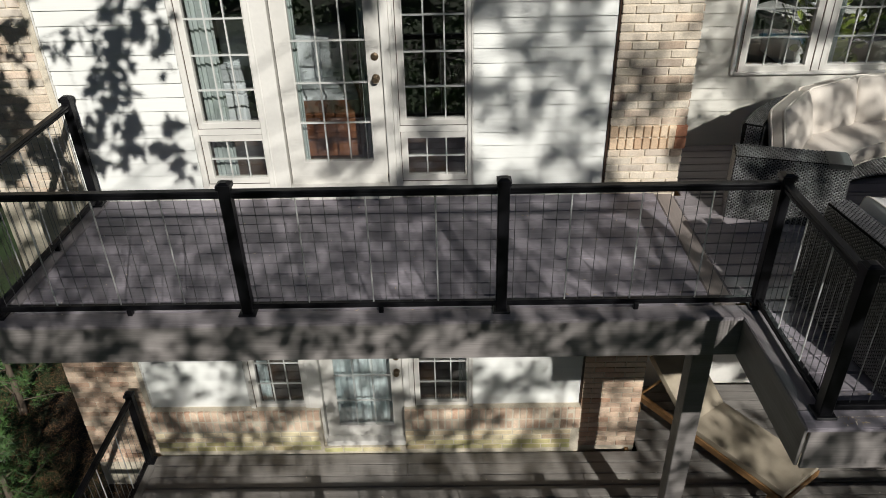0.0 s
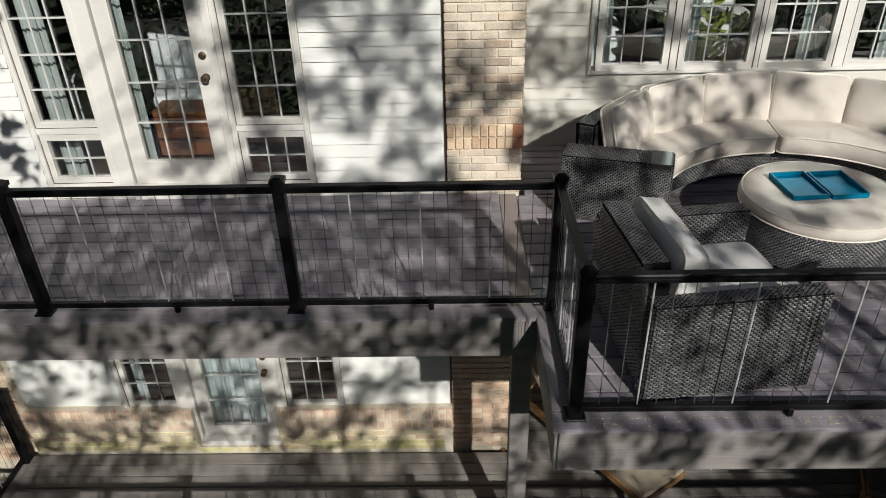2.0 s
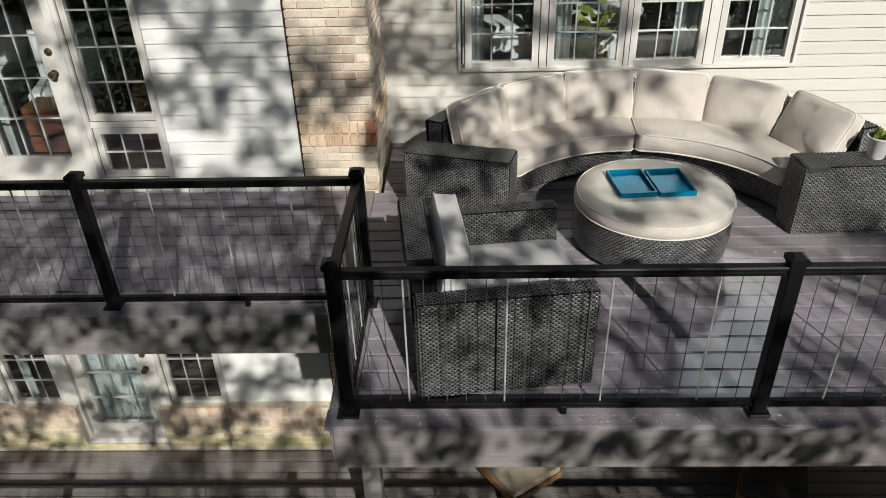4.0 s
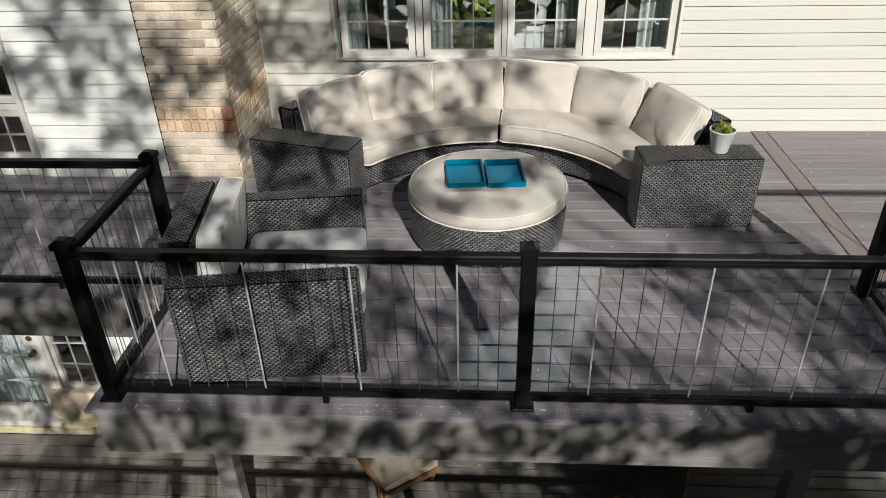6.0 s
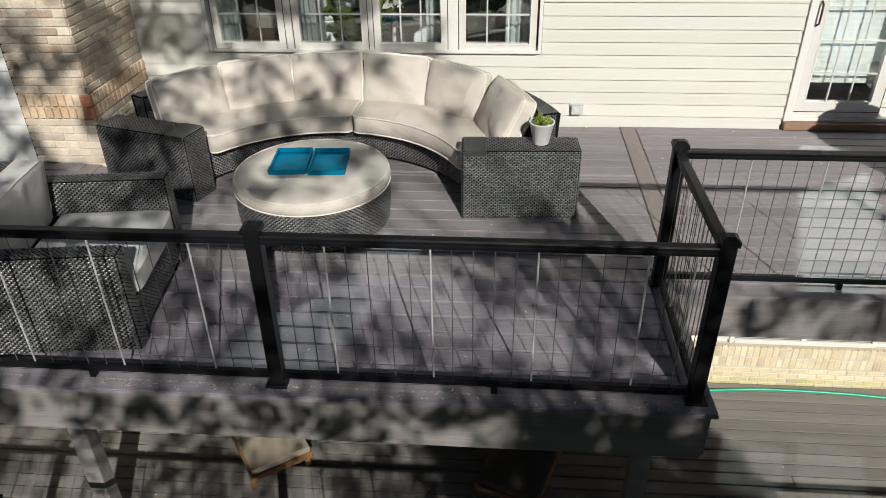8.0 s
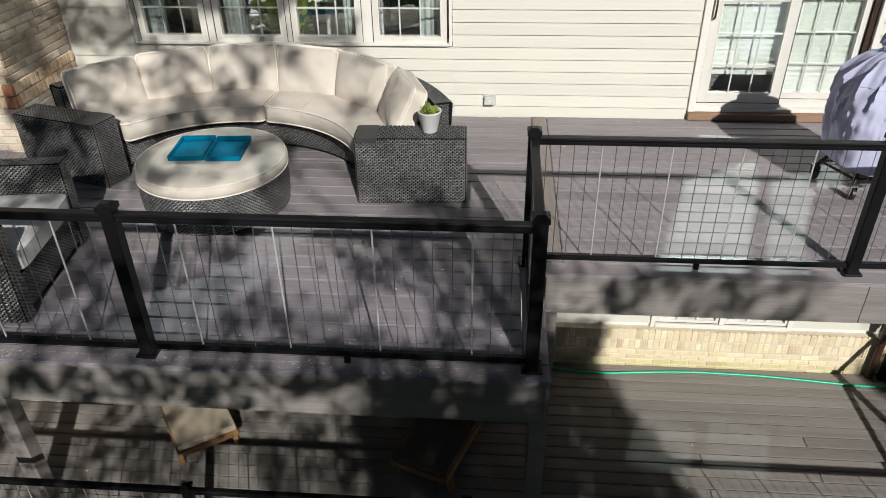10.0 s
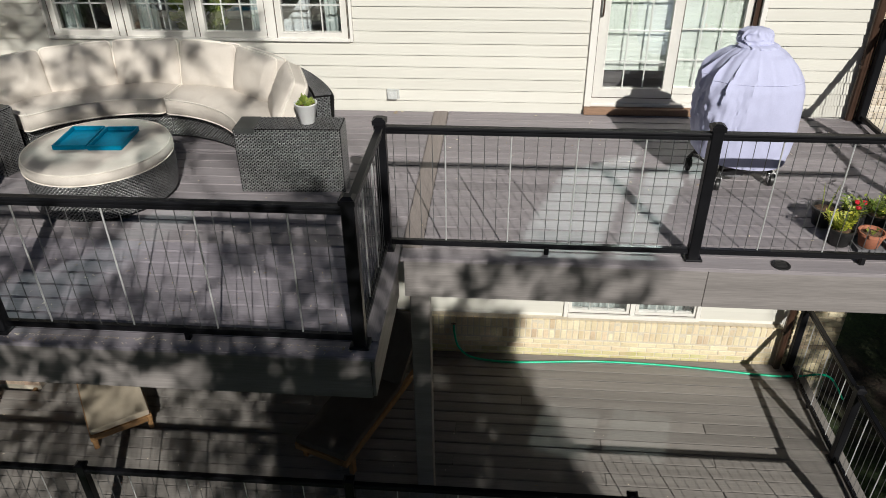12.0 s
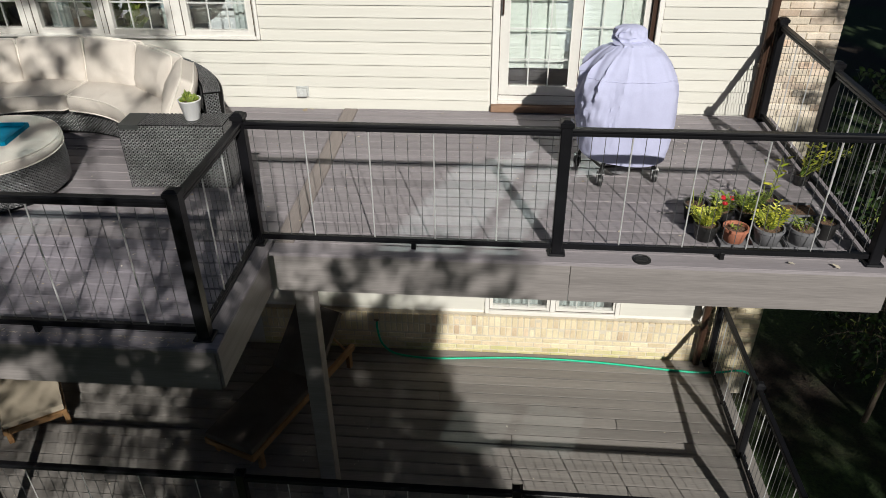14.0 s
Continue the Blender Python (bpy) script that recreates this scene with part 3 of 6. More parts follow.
sash(slide, 8.706, 9.258, 3.245, 5.03, WALL_R + 0.065, 3, 6, 0.058, row_zs=[3.228 + 0.287 * k for k in range(1, 7)])
part("bottom_rail", boxes((8.693, WALL_R + 0.05, 3.106, 9.316, WALL_R + 0.1, 3.186)), M_SASH, slide)
# dark strip set into the gap beside the right-hand jamb
part("track", boxes((9.318, WALL_R + 0.01, 3.106, 9.362, WALL_R + 0.1, 5.119)), M_BROWN, slide, "dark strip filling the screen track gap")
part("door_sill", boxes((7.87, WALL_R - 0.075, 3.004, 9.41, WALL_R + 0.05, 3.070), bevel=0.005), M_WOODSILL, slide, "weathered cedar sill")
h = bmesh.new()
tube(h, [(0, 0, 0), (0, -0.04, 0.02), (0, -0.045, 0.10), (0, -0.04, 0.18), (0, 0, 0.20)], 0.009, 8)
part("handle", h, M_BROWN, slide, "dark bow handle", True, Matrix.Translation((7.965, WALL_R - 0.0, 3.93)))
for k, (a, b, z0) in enumerate(((7.96, 8.67, 3.395), (8.675, 9.31, 3.20))):
    bm = bmesh.new()
    rows = [[bm.verts.new((x, 6.612 + (0.003 if j % 2 else 0.0), z0 + j * 0.024)) for x in (a, b)] for j in range(int((5.05 - z0) / 0.024))]
    for p, q in zip(rows, rows[1:]):
        bm.faces.new((p[0], p[1], q[1], q[0]))
    bm.normal_update()
    bmesh.ops.solidify(bm, geom=list(bm.faces), thickness=0.003)
    tagged(part("window_blind", bm, M_BLIND), "white pleated blind hanging inside the glass door", "blind", "door blinds")

# ---- decks: joists, fascia, supports ----
deck_up = structure("deck_upper", "raised deck of grey-brown composite boards in three bays", "deck")
deck_low = structure("deck_lower", "lower deck of grey-brown composite boards", "deck")
# plan of the upper deck: (x0, x1, front)
BAYS = ((-3.02, 1.965, 3.69), (1.93, 6.40, 2.715), (6.44, 10.56, 3.745))
FH = 0.305
for d in ((-3.0, 3.715, DECK - 0.02 - FH, 1.97, 3.735), (1.951, 2.74, DECK - 0.02 - FH, 6.374, 2.76), (6.435, 3.77, DECK - 0.02 - FH, 8.468, 3.79), (8.471, 3.77, DECK - 0.02 - FH, 10.54, 3.79)):
    part("fascia", boxes((d[0], d[1], d[2], d[3], d[4], DECK - 0.027), bevel=0.003), M_FASCIA, deck_up)
for x0, y0, y1 in ((1.93, 2.761, 3.712), (6.375, 2.761, 3.767), (-3.02, 3.737, 5.38), (10.541, 3.792, 6.38)):
    part("fascia", data_of("fascia", boxes((0, 0, 0, y1 - y0, 0.02, FH), bevel=0.003), M_FASCIA), M_FASCIA, deck_up, "", False, Matrix.Translation((x0 + 0.02, y0, DECK - 0.02 - FH)) @ pose(0, 0, 0, 0, 0, 90))
# joists and beams under the boards
for bay, (x0, x1, yf) in enumerate(BAYS):
    back = WALL_L - 0.1 if bay == 0 else WALL_R - 0.1
    k = x0 + 0.12
    while k < x1 - 0.06:
        b0 = back if k > 2.0 or bay == 0 else WALL_L - 0.1
        part("joist", boxes((k, yf + 0.06, DECK - 0.28, k + 0.038, b0, DECK - 0.035)), M_TEAK, deck_up)
        k += 0.406
POST_W = 0.15
for x, y in ((1.88, 4.15), (6.49, 4.22)):
    part("support_post", boxes((x - POST_W / 2, y - POST_W / 2, LOW + 0.001, x + POST_W / 2, y + POST_W / 2, DECK - 0.285), bevel=0.006), M_FASCIA, deck_up)
part("fascia", boxes((-3.2, 3.47, -0.30, 10.62, 3.49, -0.027), bevel=0.003), M_FASCIA, deck_low)
for x0, y1 in ((-3.22, 5.36), (10.601, 6.36)):
    part("fascia", data_of("fascia", boxes((0, 0, 0, y1 - 3.50, 0.02, 0.275), bevel=0.003), M_FASCIA), M_FASCIA, deck_low, "", False, Matrix.Translation((x0 + 0.02, 3.50, -0.30)) @ pose(0, 0, 0, 0, 0, 90))
for k in range(25):
    x = -3.1 + k * 0.55
    part("joist", boxes((x, 3.5, -0.27, x + 0.038, 5.35 if x < 1.3 else 6.35, -0.035)), M_TEAK, deck_low)


# ---- railings ----
def post_mesh(height):
    bm = bmesh.new()
    box(bm, -0.036, -0.036, 0.0, 0.036, 0.036, height - 0.02)
    chamfer(bm, 0.006)
    return bm


def cap_bm():
    bm = boxes((-0.043, -0.043, 0, 0.043, 0.043, 0.028))
    top = bmesh.ops.create_cone(bm, cap_ends=True, segments=4, radius1=0.055, radius2=0.028, depth=0.014, matrix=Matrix.Translation((0, 0, 0.0355)) @ Matrix.Rotation(radians(45), 4, "Z"))
    return bm


POST = data_of("post", post_mesh(0.945), M_RAIL)
CAP = data_of("post_cap", cap_bm(), M_RAIL)
bmx = boxes((-0.058, -0.058, 0, 0.058, 0.058, 0.018), bevel=0.006)
SKIRT = data_of("post_skirt", bmx, M_RAIL)
ROD_H = 0.80
bmx = bmesh.new()
tube(bmx, [(0, 0, 0), (0, 0, ROD_H)], 0.0052, 8)
ROD = data_of("rod", bmx, M_STEEL, True)
bmx = bmesh.new()
tube(bmx, [(0, 0, 0), (0, 0, ROD_H)], 0.0024, 5)
CABLE = data_of("cable", bmx, M_CABLE, True)
FOOT = data_of("rail_foot", boxes((-0.016, -0.02, 0, 0.016, 0.02, 0.055), bevel=0.004), M_RAIL)
RAILS = {}


def rail_profile(length, kind):
    """A rail along x: the top one is a rounded cap over a fluted body, the bottom one a plain channel."""
    key = (round(length, 3), kind)
    if key not in RAILS:
        bm = bmesh.new()
        prof = [(-0.021, 0.0), (0.021, 0.0), (0.021, 0.016), (0.016, 0.020), (0.016, 0.025), (0.026, 0.029), (0.026, 0.040), (0.020, 0.047), (-0.020, 0.047), (-0.026, 0.040), (-0.026, 0.029), (-0.016, 0.025), (-0.016, 0.020), (-0.021, 0.016)] if kind == "top" else \
            [(-0.018, 0.0), (0.018, 0.0), (0.018, 0.024), (0.014, 0.027), (0.014, 0.036), (-0.014, 0.036), (-0.014, 0.027), (-0.018, 0.024)]
        a = [bm.verts.new((0, y, z)) for y, z in prof]
        b = [bm.verts.new((length, y, z)) for y, z in prof]
        for k in range(len(prof)):
            bm.faces.new((a[k], a[(k + 1) % len(prof)], b[(k + 1) % len(prof)], b[k]))
        bm.faces.new(a[::-1])
        bm.faces.new(b)
        RAILS[key] = data_of(kind + "_rail", bm, M_RAIL)
    return RAILS[key]


def railing(start, end, z, bays, posts, rods, group, pitch=0.0, foot=True):
    """A run of railing from start to end (x, y). bays: how many; posts: which of its posts it owns; rods: thick rods in each bay."""
    a, b = Vector((*start, z)), Vector((*end, z))
    run = (b - a).length
    turn = math.degrees(math.atan2(b.y - a.y, b.x - a.x))
    r = thing("railing", Matrix.Translation(a) @ pose(0, 0, 0, 0, 0, turn), "black aluminium railing with steel rods and thin upright cables", "railing", group)
    step = run / bays
    for k in posts:
        p = part("post", POST, None, r, "", False, Matrix.Translation((k * step, 0, 0)))
        part("post_cap", CAP, None, p, "", False, Matrix.Translation((0, 0, 0.922)))
        part("post_skirt", SKIRT, None, p, "", False, Matrix.Translation((0, 0, 0.001)))
    for k in range(bays):
        x0, L = k * step + 0.037, step - 0.074
        part("top_rail", rail_profile(L, "top"), None, r, "", False, Matrix.Translation((x0, 0, 0.860)))
        part("bottom_rail", rail_profile(L, "bottom"), None, r, "", False, Matrix.Translation((x0, 0, 0.045)))
        if foot and L > 1.2:
            part("rail_foot", FOOT, None, r, "", False, Matrix.Translation((x0 + L * 0.53, -0.004, -0.001)))
        gap = pitch or {4: 0.496, 3: 0.422}.get(rods, L / (rods + 1))
        first = x0 + L / 2 - gap * (rods - 1) / 2
        fine = gap / 5
        n0 = int((first - x0) / fine)
        total = n0 + (rods - 1) * 5 + int((x0 + L - first - (rods - 1) * gap) / fine)
        for i in range(-n0, total - n0 + 1):
            x = first + i * fine
            if not x0 + 0.03 < x < x0 + L - 0.03:
                continue
            thick = i % 5 == 0 and 0 <= i <= (rods - 1) * 5
            part("rod" if thick else "cable", ROD if thick else CABLE, None, r, "", False, Matrix.Translation((x, 0, 0.0705)))
    return r


UP = "railings of the upper deck"
railing((-2.96, 3.815), (2.035, 3.815), DECK, 3, (0, 1, 2, 3), 3, UP)
railing((-2.96, 3.815), (-2.96, 5.40), DECK, 1, (1,), 3, UP)
railing((2.035, 2.828), (2.035, 3.815), DECK, 1, (), 2, UP)
railing((2.035, 2.828), (6.31, 2.828), DECK, 2, (0, 1, 2), 4, UP)
railing((6.31, 2.828), (6.31, 3.876), DECK, 1, (1,), 2, UP)
railing((6.31, 3.876), (10.44, 3.876), DECK, 2, (1, 2), 4, UP, 0.415)
railing((10.44, 3.876), (10.44, 6.38), DECK, 2, (1, 2), 2, UP)
DOWN = "railings of the lower deck"
railing((-3.17, 3.59), (10.48, 3.59), LOW, 6, (0, 1, 2, 3, 4, 5, 6), 4, DOWN)
railing((10.48, 3.59), (10.48, 6.33), LOW, 2, (1, 2), 3, DOWN)
railing((-3.17, 3.59), (-3.17, 5.30), LOW, 1, (1,), 3, DOWN)


# ---- woven furniture ----
PU, PV = 0.0310, 0.0130        # the weave's pitch along and across its strands


def flat(a, b, d):
    """A flat panel from corner a along b and d; its outer side is where b x d points."""
    a, b, d = Vector(a), Vector(b), Vector(d)
    lu, lv = (b - a).length, (d - a).length
    eu, ev = (b - a) / lu, (d - a) / lv
    out = eu.cross(ev).normalized()
    return (lambda x, y: (a + eu * x + ev * y, out)), lu, lv


def bent(a0, a1, z0, z1, radius, outward=1):
    """An upright panel bent round the z axis; radius(z) may change with the height."""
    r = radius((z0 + z1) / 2)

    def place(x, y):
        a = radians(a0) + x / r if outward > 0 else radians(a1) - x / r
        d = Vector((math.cos(a), math.sin(a), 0))
        return d * radius(z0 + y) + Vector((0, 0, z0 + y)), d * outward
    return place, radians(a1 - a0) * r, z1 - z0


def ring(a0, a1, r0, r1, z):
    """A level panel between two radii."""
    rm = (r0 + r1) / 2

    def place(x, y):
        a = radians(a0) + x / rm
        return Vector(((r1 - y) * math.cos(a), (r1 - y) * math.sin(a), z)), Vector((0, 0, 1))
    return place, radians(a1 - a0) * rm, r1 - r0


def weave(name, core, panels, parent, label=""):
    """A dark core with rows of staggered, arched strands laid over its panels."""
    bmesh.ops.recalc_face_normals(core, faces=core.faces)
    for place, lu, lv in panels:
        rows = max(1, round((lv - 0.006) / PV))
        pv = (lv - 0.004) / rows
        cols = max(1, round((lu - 0.006) / PU))
        pu = (lu - 0.004) / cols
        for j in range(rows):
            y = 0.002 + (j + 0.5) * pv
            for i in range(cols + (j % 2)):
                x = 0.002 + (i + (0.0 if j % 2 else 0.5)) * pu
                half = pu * 0.455
                x0, x1 = max(0.001, x - half), min(lu - 0.001, x + half)
                if x1 - x0 < pu * 0.2:
                    continue
                lift = random.uniform(0.0048, 0.0074)
                grid = []
                for s, h in ((0.0, -0.002), (0.3, lift * 0.9), (0.7, lift), (1.0, -0.002)):
                    grid.append([])
                    for t, k in ((-0.44, -0.0022), (0.0, 0.0020), (0.44, -0.0022)):
                        p, out = place(x0 + (x1 - x0) * s, y + t * pv)
                        grid[-1].append(core.verts.new(p + out * (h + k)))
                for a, b in ((0, 1), (1, 2), (2, 3)):
                    for c, d in ((0, 1), (1, 2)):
                        f = core.faces.new((grid[a][c], grid[b][c], grid[b][d], grid[a][d]))
                        f.smooth, f.material_index = True, 1
    me = bpy.data.meshes.new(name)
    core.to_mesh(me)
    core.free()
    me.materials.append(M_WICKER)
    me.materials.append(M_STRAND)
    return part(name, me, None, parent, label)


def box_panels(x0, y0, z0, x1, y1, z1, sides="xXyYZ", e=0.0015):
    """The chosen sides of a box as panels: lower case is the low side."""
    every = {
        "x": ((x0, y1 - e, z0), (x0, y0 + e, z0), (x0, y1 - e, z1 - e)), "X": ((x1, y0 + e, z0), (x1, y1 - e, z0), (x1, y0 + e, z1 - e)),
        "y": ((x0 + e, y0, z0), (x1 - e, y0, z0), (x0 + e, y0, z1 - e)), "Y": ((x1 - e, y1, z0), (x0 + e, y1, z0), (x1 - e, y1, z1 - e)),
        "Z": ((x0 + e, y0 + e, z1), (x1 - e, y0 + e, z1), (x0 + e, y1 - e, z1))}
    return [flat(*every[k]) for k in sides]


def woven(name, dims, parent, bevel=0.008, label="", sides="xXyYZ"):
    bm = boxes(dims)
    chamfer(bm, bevel, 2)
    return weave(name, bm, box_panels(*dims, sides), parent, label)


random.seed(17)
def rim_k(u, v, m):
    """How far a cushion's outline is drawn in at (u, v): rounded corners and a slightly wavy edge."""
    c = m.translation
    return 0.985 - 0.052 * (u * v) ** 10 + 0.014 * noise.noise((u * 2.1 + c.x * 5, v * 2.1 + c.y * 5, 1.7))


def pillow(bm, sx, sy, sz, m, puff=0.55, seg=10, edge=0.30):
    """A stuffed cushion: a crowned front and back, joined by a gusset as wide as edge says."""
    top, bot = {}, {}
    seed = m.translation.x * 3 + m.translation.y * 2
    for i in range(seg + 1):
        for j in range(seg + 1):
            u, v = math.sin((i / seg - 0.5) * math.pi * 0.94) / math.sin(math.pi * 0.47), math.sin((j / seg - 0.5) * math.pi * 0.94) / math.sin(math.pi * 0.47)
            rim = max(abs(u), abs(v))
            h = ((1 - abs(u) ** 3.2) * (1 - abs(v) ** 3.2)) ** puff
            wob = 0.14 * noise.noise((u * 1.4 + sx * 7, v * 1.4 + m.translation.x * 3, m.translation.y * 2)) + 0.07 * noise.noise((u * 3.1, v * 3.1, seed))
            wob -= 0.16 * max(0, 1 - (1 - rim) / 0.36) * max(0, noise.noise((u * 6.5 + seed, v * 6.5, 3.0)))
            k = rim_k(u, v, m)
            x, y, z = u * sx / 2 * k, v * sy / 2 * k, sz / 2 * (edge + (1 - edge) * h)
            top[i, j] = bm.verts.new(m @ Vector((x, y, z * (1 + wob * (1 - rim ** 10)))))
            bot[i, j] = bm.verts.new(m @ Vector((x, y, -z)))
    for i in range(seg):
        for j in range(seg):
            bm.faces.new((top[i, j], top[i + 1, j], top[i + 1, j + 1], top[i, j + 1]))
            bm.faces.new((bot[i, j], bot[i, j + 1], bot[i + 1, j + 1], bot[i + 1, j]))
    for i in range(seg):
        for a, b in (((i, 0), (i + 1, 0)), ((i + 1, seg), (i, seg)), ((0, i + 1), (0, i)), ((seg, i), (seg, i + 1))):
            bm.faces.new((bot[a], bot[b], top[b], top[a]))
    return bm


def rim_loop(sx, sy, m, z=0.0, n=80):
    pts = []
    for k in range(n + 1):
        t = k / n * 4
        side, f = int(t) % 4, (t % 1) * 2 - 1
        u, v = ((f, -1), (1, f), (-f, 1), (-1, -f))[side]
        kk = rim_k(u, v, m) + 0.006
        pts.append(m @ Vector((u * sx / 2 * kk, v * sy / 2 * kk, z)))
    return pts


SC, R_IN, R_OUT = Vector((3.99, 4.46, 0)), 1.10, 1.86


def arc_block(a0, a1, r0, r1, z0, z1, tilt=0.0, n=28, round_=0.015):
    """A bent block between two radii and two angles; its outer side may lean."""
    bm = bmesh.new()
    rows = []
    prof = [(r0, z0), (r0, z1 - round_), (r0 + round_, z1), (r1 - round_ + tilt, z1), (r1 + tilt, z1 - round_), (r1, z0)]
    for k in range(n + 1):
        a = radians(a0 + (a1 - a0) * k / n)
        rows.append([bm.verts.new((r * math.cos(a), r * math.sin(a), z)) for r, z in prof])
    for p, q in zip(rows, rows[1:]):
        for k in range(len(prof)):
            bm.faces.new((p[k], p[(k + 1) % len(prof)], q[(k + 1) % len(prof)], q[k]))
    bm.faces.new(rows[0][::-1])
    bm.faces.new(rows[-1])
    return bm


def seat_block(a0, a1, r0, r1, z0, z1, crown):
    """A bent seat cushion with rounded front corners; gives its mesh and the lines that its piping follows."""
    bm, rows, lines = bmesh.new(), [], ([], [])
    arc = radians(a1 - a0) * r0
    near = (0.0, 0.004, 0.012, 0.022, 0.035, 0.05)
    for d in [*near, *np.linspace(0.09, arc - 0.09, 34), *[arc - q for q in near[::-1]]]:
        a, e = radians(a0) + d / r0, min(d, arc - d)
        inset = 0.05 - math.sqrt(0.05 ** 2 - (0.05 - min(e, 0.05)) ** 2)
        f, full = r0 + inset, min(1, e / 0.16) ** 0.5
        prof = [(f + 0.010, z0), (f, z0 + 0.008), (f - 0.009 * full, (z0 + z1) / 2), (f, z1 - 0.010), (f + 0.012, z1)]
        for k in range(1, 10):
            fold = 0.30 * noise.noise((d * 5.0, k * 0.22, z0 + a0)) + 0.10 * noise.noise((d * 13.0, k * 0.5, a0))
            prof.append((f + 0.012 + (r1 - f - 0.032) * k / 10, z1 + crown * full * (math.sin(math.pi * k / 10) ** 0.6 + fold)))
        prof += [(r1 - 0.02, z1), (r1, z1 - 0.02), (r1, z0)]
        rows.append([bm.verts.new((r * math.cos(a), r * math.sin(a), z)) for r, z in prof])
        for line, z in zip(lines, (z1 + 0.001, z0 + 0.002)):
            line.append(Vector(((f + 0.001) * math.cos(a), (f + 0.001) * math.sin(a), z)))
    for p, q in zip(rows, rows[1:]):
        for k in range(len(p)):
            bm.faces.new((p[k], p[(k + 1) % len(p)], q[(k + 1) % len(p)], q[k]))
    bm.faces.new(rows[0][::-1])
    bm.faces.new(rows[-1])
    for a, at in ((radians(a0), 0), (radians(a1), len(lines[0]))):
        side = [Vector((r * math.cos(a), r * math.sin(a), z1 + 0.001)) for r in np.linspace(r0 + 0.06, r1 - 0.03, 6)]
        lines[0][at:at] = side[::-1] if at == 0 else side
    return bm, lines


def sofa_half(a0, a1, b0, b1, label, cushions):
    s = thing("curved_sofa", Matrix.Translation(SC + Vector((0, 0, DECK))), label, "sofa", "halves of the curved sofa")
    weave("base", arc_block(a0, a1, R_IN + 0.11, R_OUT - 0.165, 0.03, 0.27), [bent(a0, a1, 0.035, 0.262, lambda z: R_IN + 0.11, -1)], s)
    lean = [bent(b0, b1, 0.04, 0.645, lambda z: R_OUT - 0.04 + 0.04 * (z - 0.03) / 0.61), bent(b0, b1, 0.40, 0.645, lambda z: R_OUT - 0.16, -1), ring(b0, b1, R_OUT - 0.15, R_OUT - 0.012, 0.655)]
    for b, turned in ((b0, 1), (b1, -1)):
        d = Vector((math.cos(radians(b)), math.sin(radians(b)), 0))
        p, q = d * (R_OUT - 0.15), d * (R_OUT - 0.03)
        p, q = (p, q) if turned > 0 else (q, p)
        lean.append(flat(p + Vector((0, 0, 0.04)), q + Vector((0, 0, 0.04)), p + Vector((0, 0, 0.645))))
    weave("backrest", arc_block(b0, b1, R_OUT - 0.16, R_OUT - 0.04, 0.03, 0.655, 0.04), lean, s)
    block, lines = seat_block(a0 + 0.5, a1 - 0.5, R_IN, R_OUT - 0.19, 0.275, 0.412, 0.038)
    seat = part("seat_cushion", block, M_CUSHION, s, "", True)
    bm = bmesh.new()
    for line in lines:
        tube(bm, line, 0.0068, 6)
    part("piping", bm, M_PIPING, seat, "pale piping", True)
    for k, (ang, lean, rr, turn) in enumerate(cushions):
        a = radians(ang)
        m = Matrix.Translation((rr * math.cos(a), rr * math.sin(a), 0.588)) @ Matrix.Rotation(a - math.pi / 2 + radians(turn), 4, "Z") @ Matrix.Rotation(radians(90 - lean), 4, "X")
        bm = bmesh.new()
        pillow(bm, 0.592, 0.43, 0.235, m, 0.5, 24, 0.43)
        c = part("back_cushion", bm, M_CUSHION, s, "", True)
        bm = bmesh.new()
        for z in (0.049, -0.049):
            tube(bm, rim_loop(0.592, 0.43, m, z), 0.0072, 6)
        part("piping", bm, M_PIPING, c, "pale piping", True)
    return s


sofa_half(22, 85.5, 20, 85.5, "curved dark wicker sofa half with beige cushions, one leaning sideways", [(74.0, 14, 1.565, 0), (52.0, 15, 1.56, 0), (29.5, 27, 1.535, -9)])
sofa_half(85.5, 146, 85.5, 151, "curved dark wicker sofa half with three beige back cushions", [(96.5, 13, 1.565, 0), (118.5, 13, 1.565, 0), (140.0, 14, 1.56, 0)])


def console(corner, direction, length, depth, label):
    """A woven end table: a tall box with a smooth inset strip on its top."""
    turn = math.degrees(math.atan2(direction[1], direction[0]))
    c = thing("wicker_end_table", Matrix.Translation((corner[0], corner[1], DECK)) @ pose(0, 0, 0, 0, 0, turn), label, "side table", "woven end tables of the sofa")
    woven("body", (-0.002, -0.002, 0.004, length + 0.002, depth + 0.002, 0.532), c, 0.005)
    return c


con_r = console((5.045, 4.645), (0.82, 0.035), 0.815, 0.245, "dark wicker end table holding a white flower pot")
part("strip", boxes((0.012, -0.014, 0.500, 0.165, 0.238, 0.542), bevel=0.003), M_STRIP, con_r, "smooth black plastic strip")
con_l = console((2.215, 5.012), (0.775, -0.222), 0.81, 0.24, "dark wicker end table in front of the brick column")
part("strip", boxes((0.645, -0.014, 0.500, 0.798, 0.238, 0.542), bevel=0.003), M_STRIP, con_l, "smooth black plastic strip")

# ottoman
ott = thing("ottoman", (3.99, 4.56, DECK), "round wicker ottoman table with a beige top cushion", "ottoman")
bm = bmesh.new()
lathe(bm, [(0.49, 0.02), (0.520, 0.04), (0.532, 0.18), (0.532, 0.320), (0.51, 0.328)], 64)
weave("base", bm, [bent(0, 360, 0.04, 0.322, lambda z: 0.522 + 0.013 * min(1.0, (z - 0.04) / 0.14))], ott)
bm = bmesh.new()
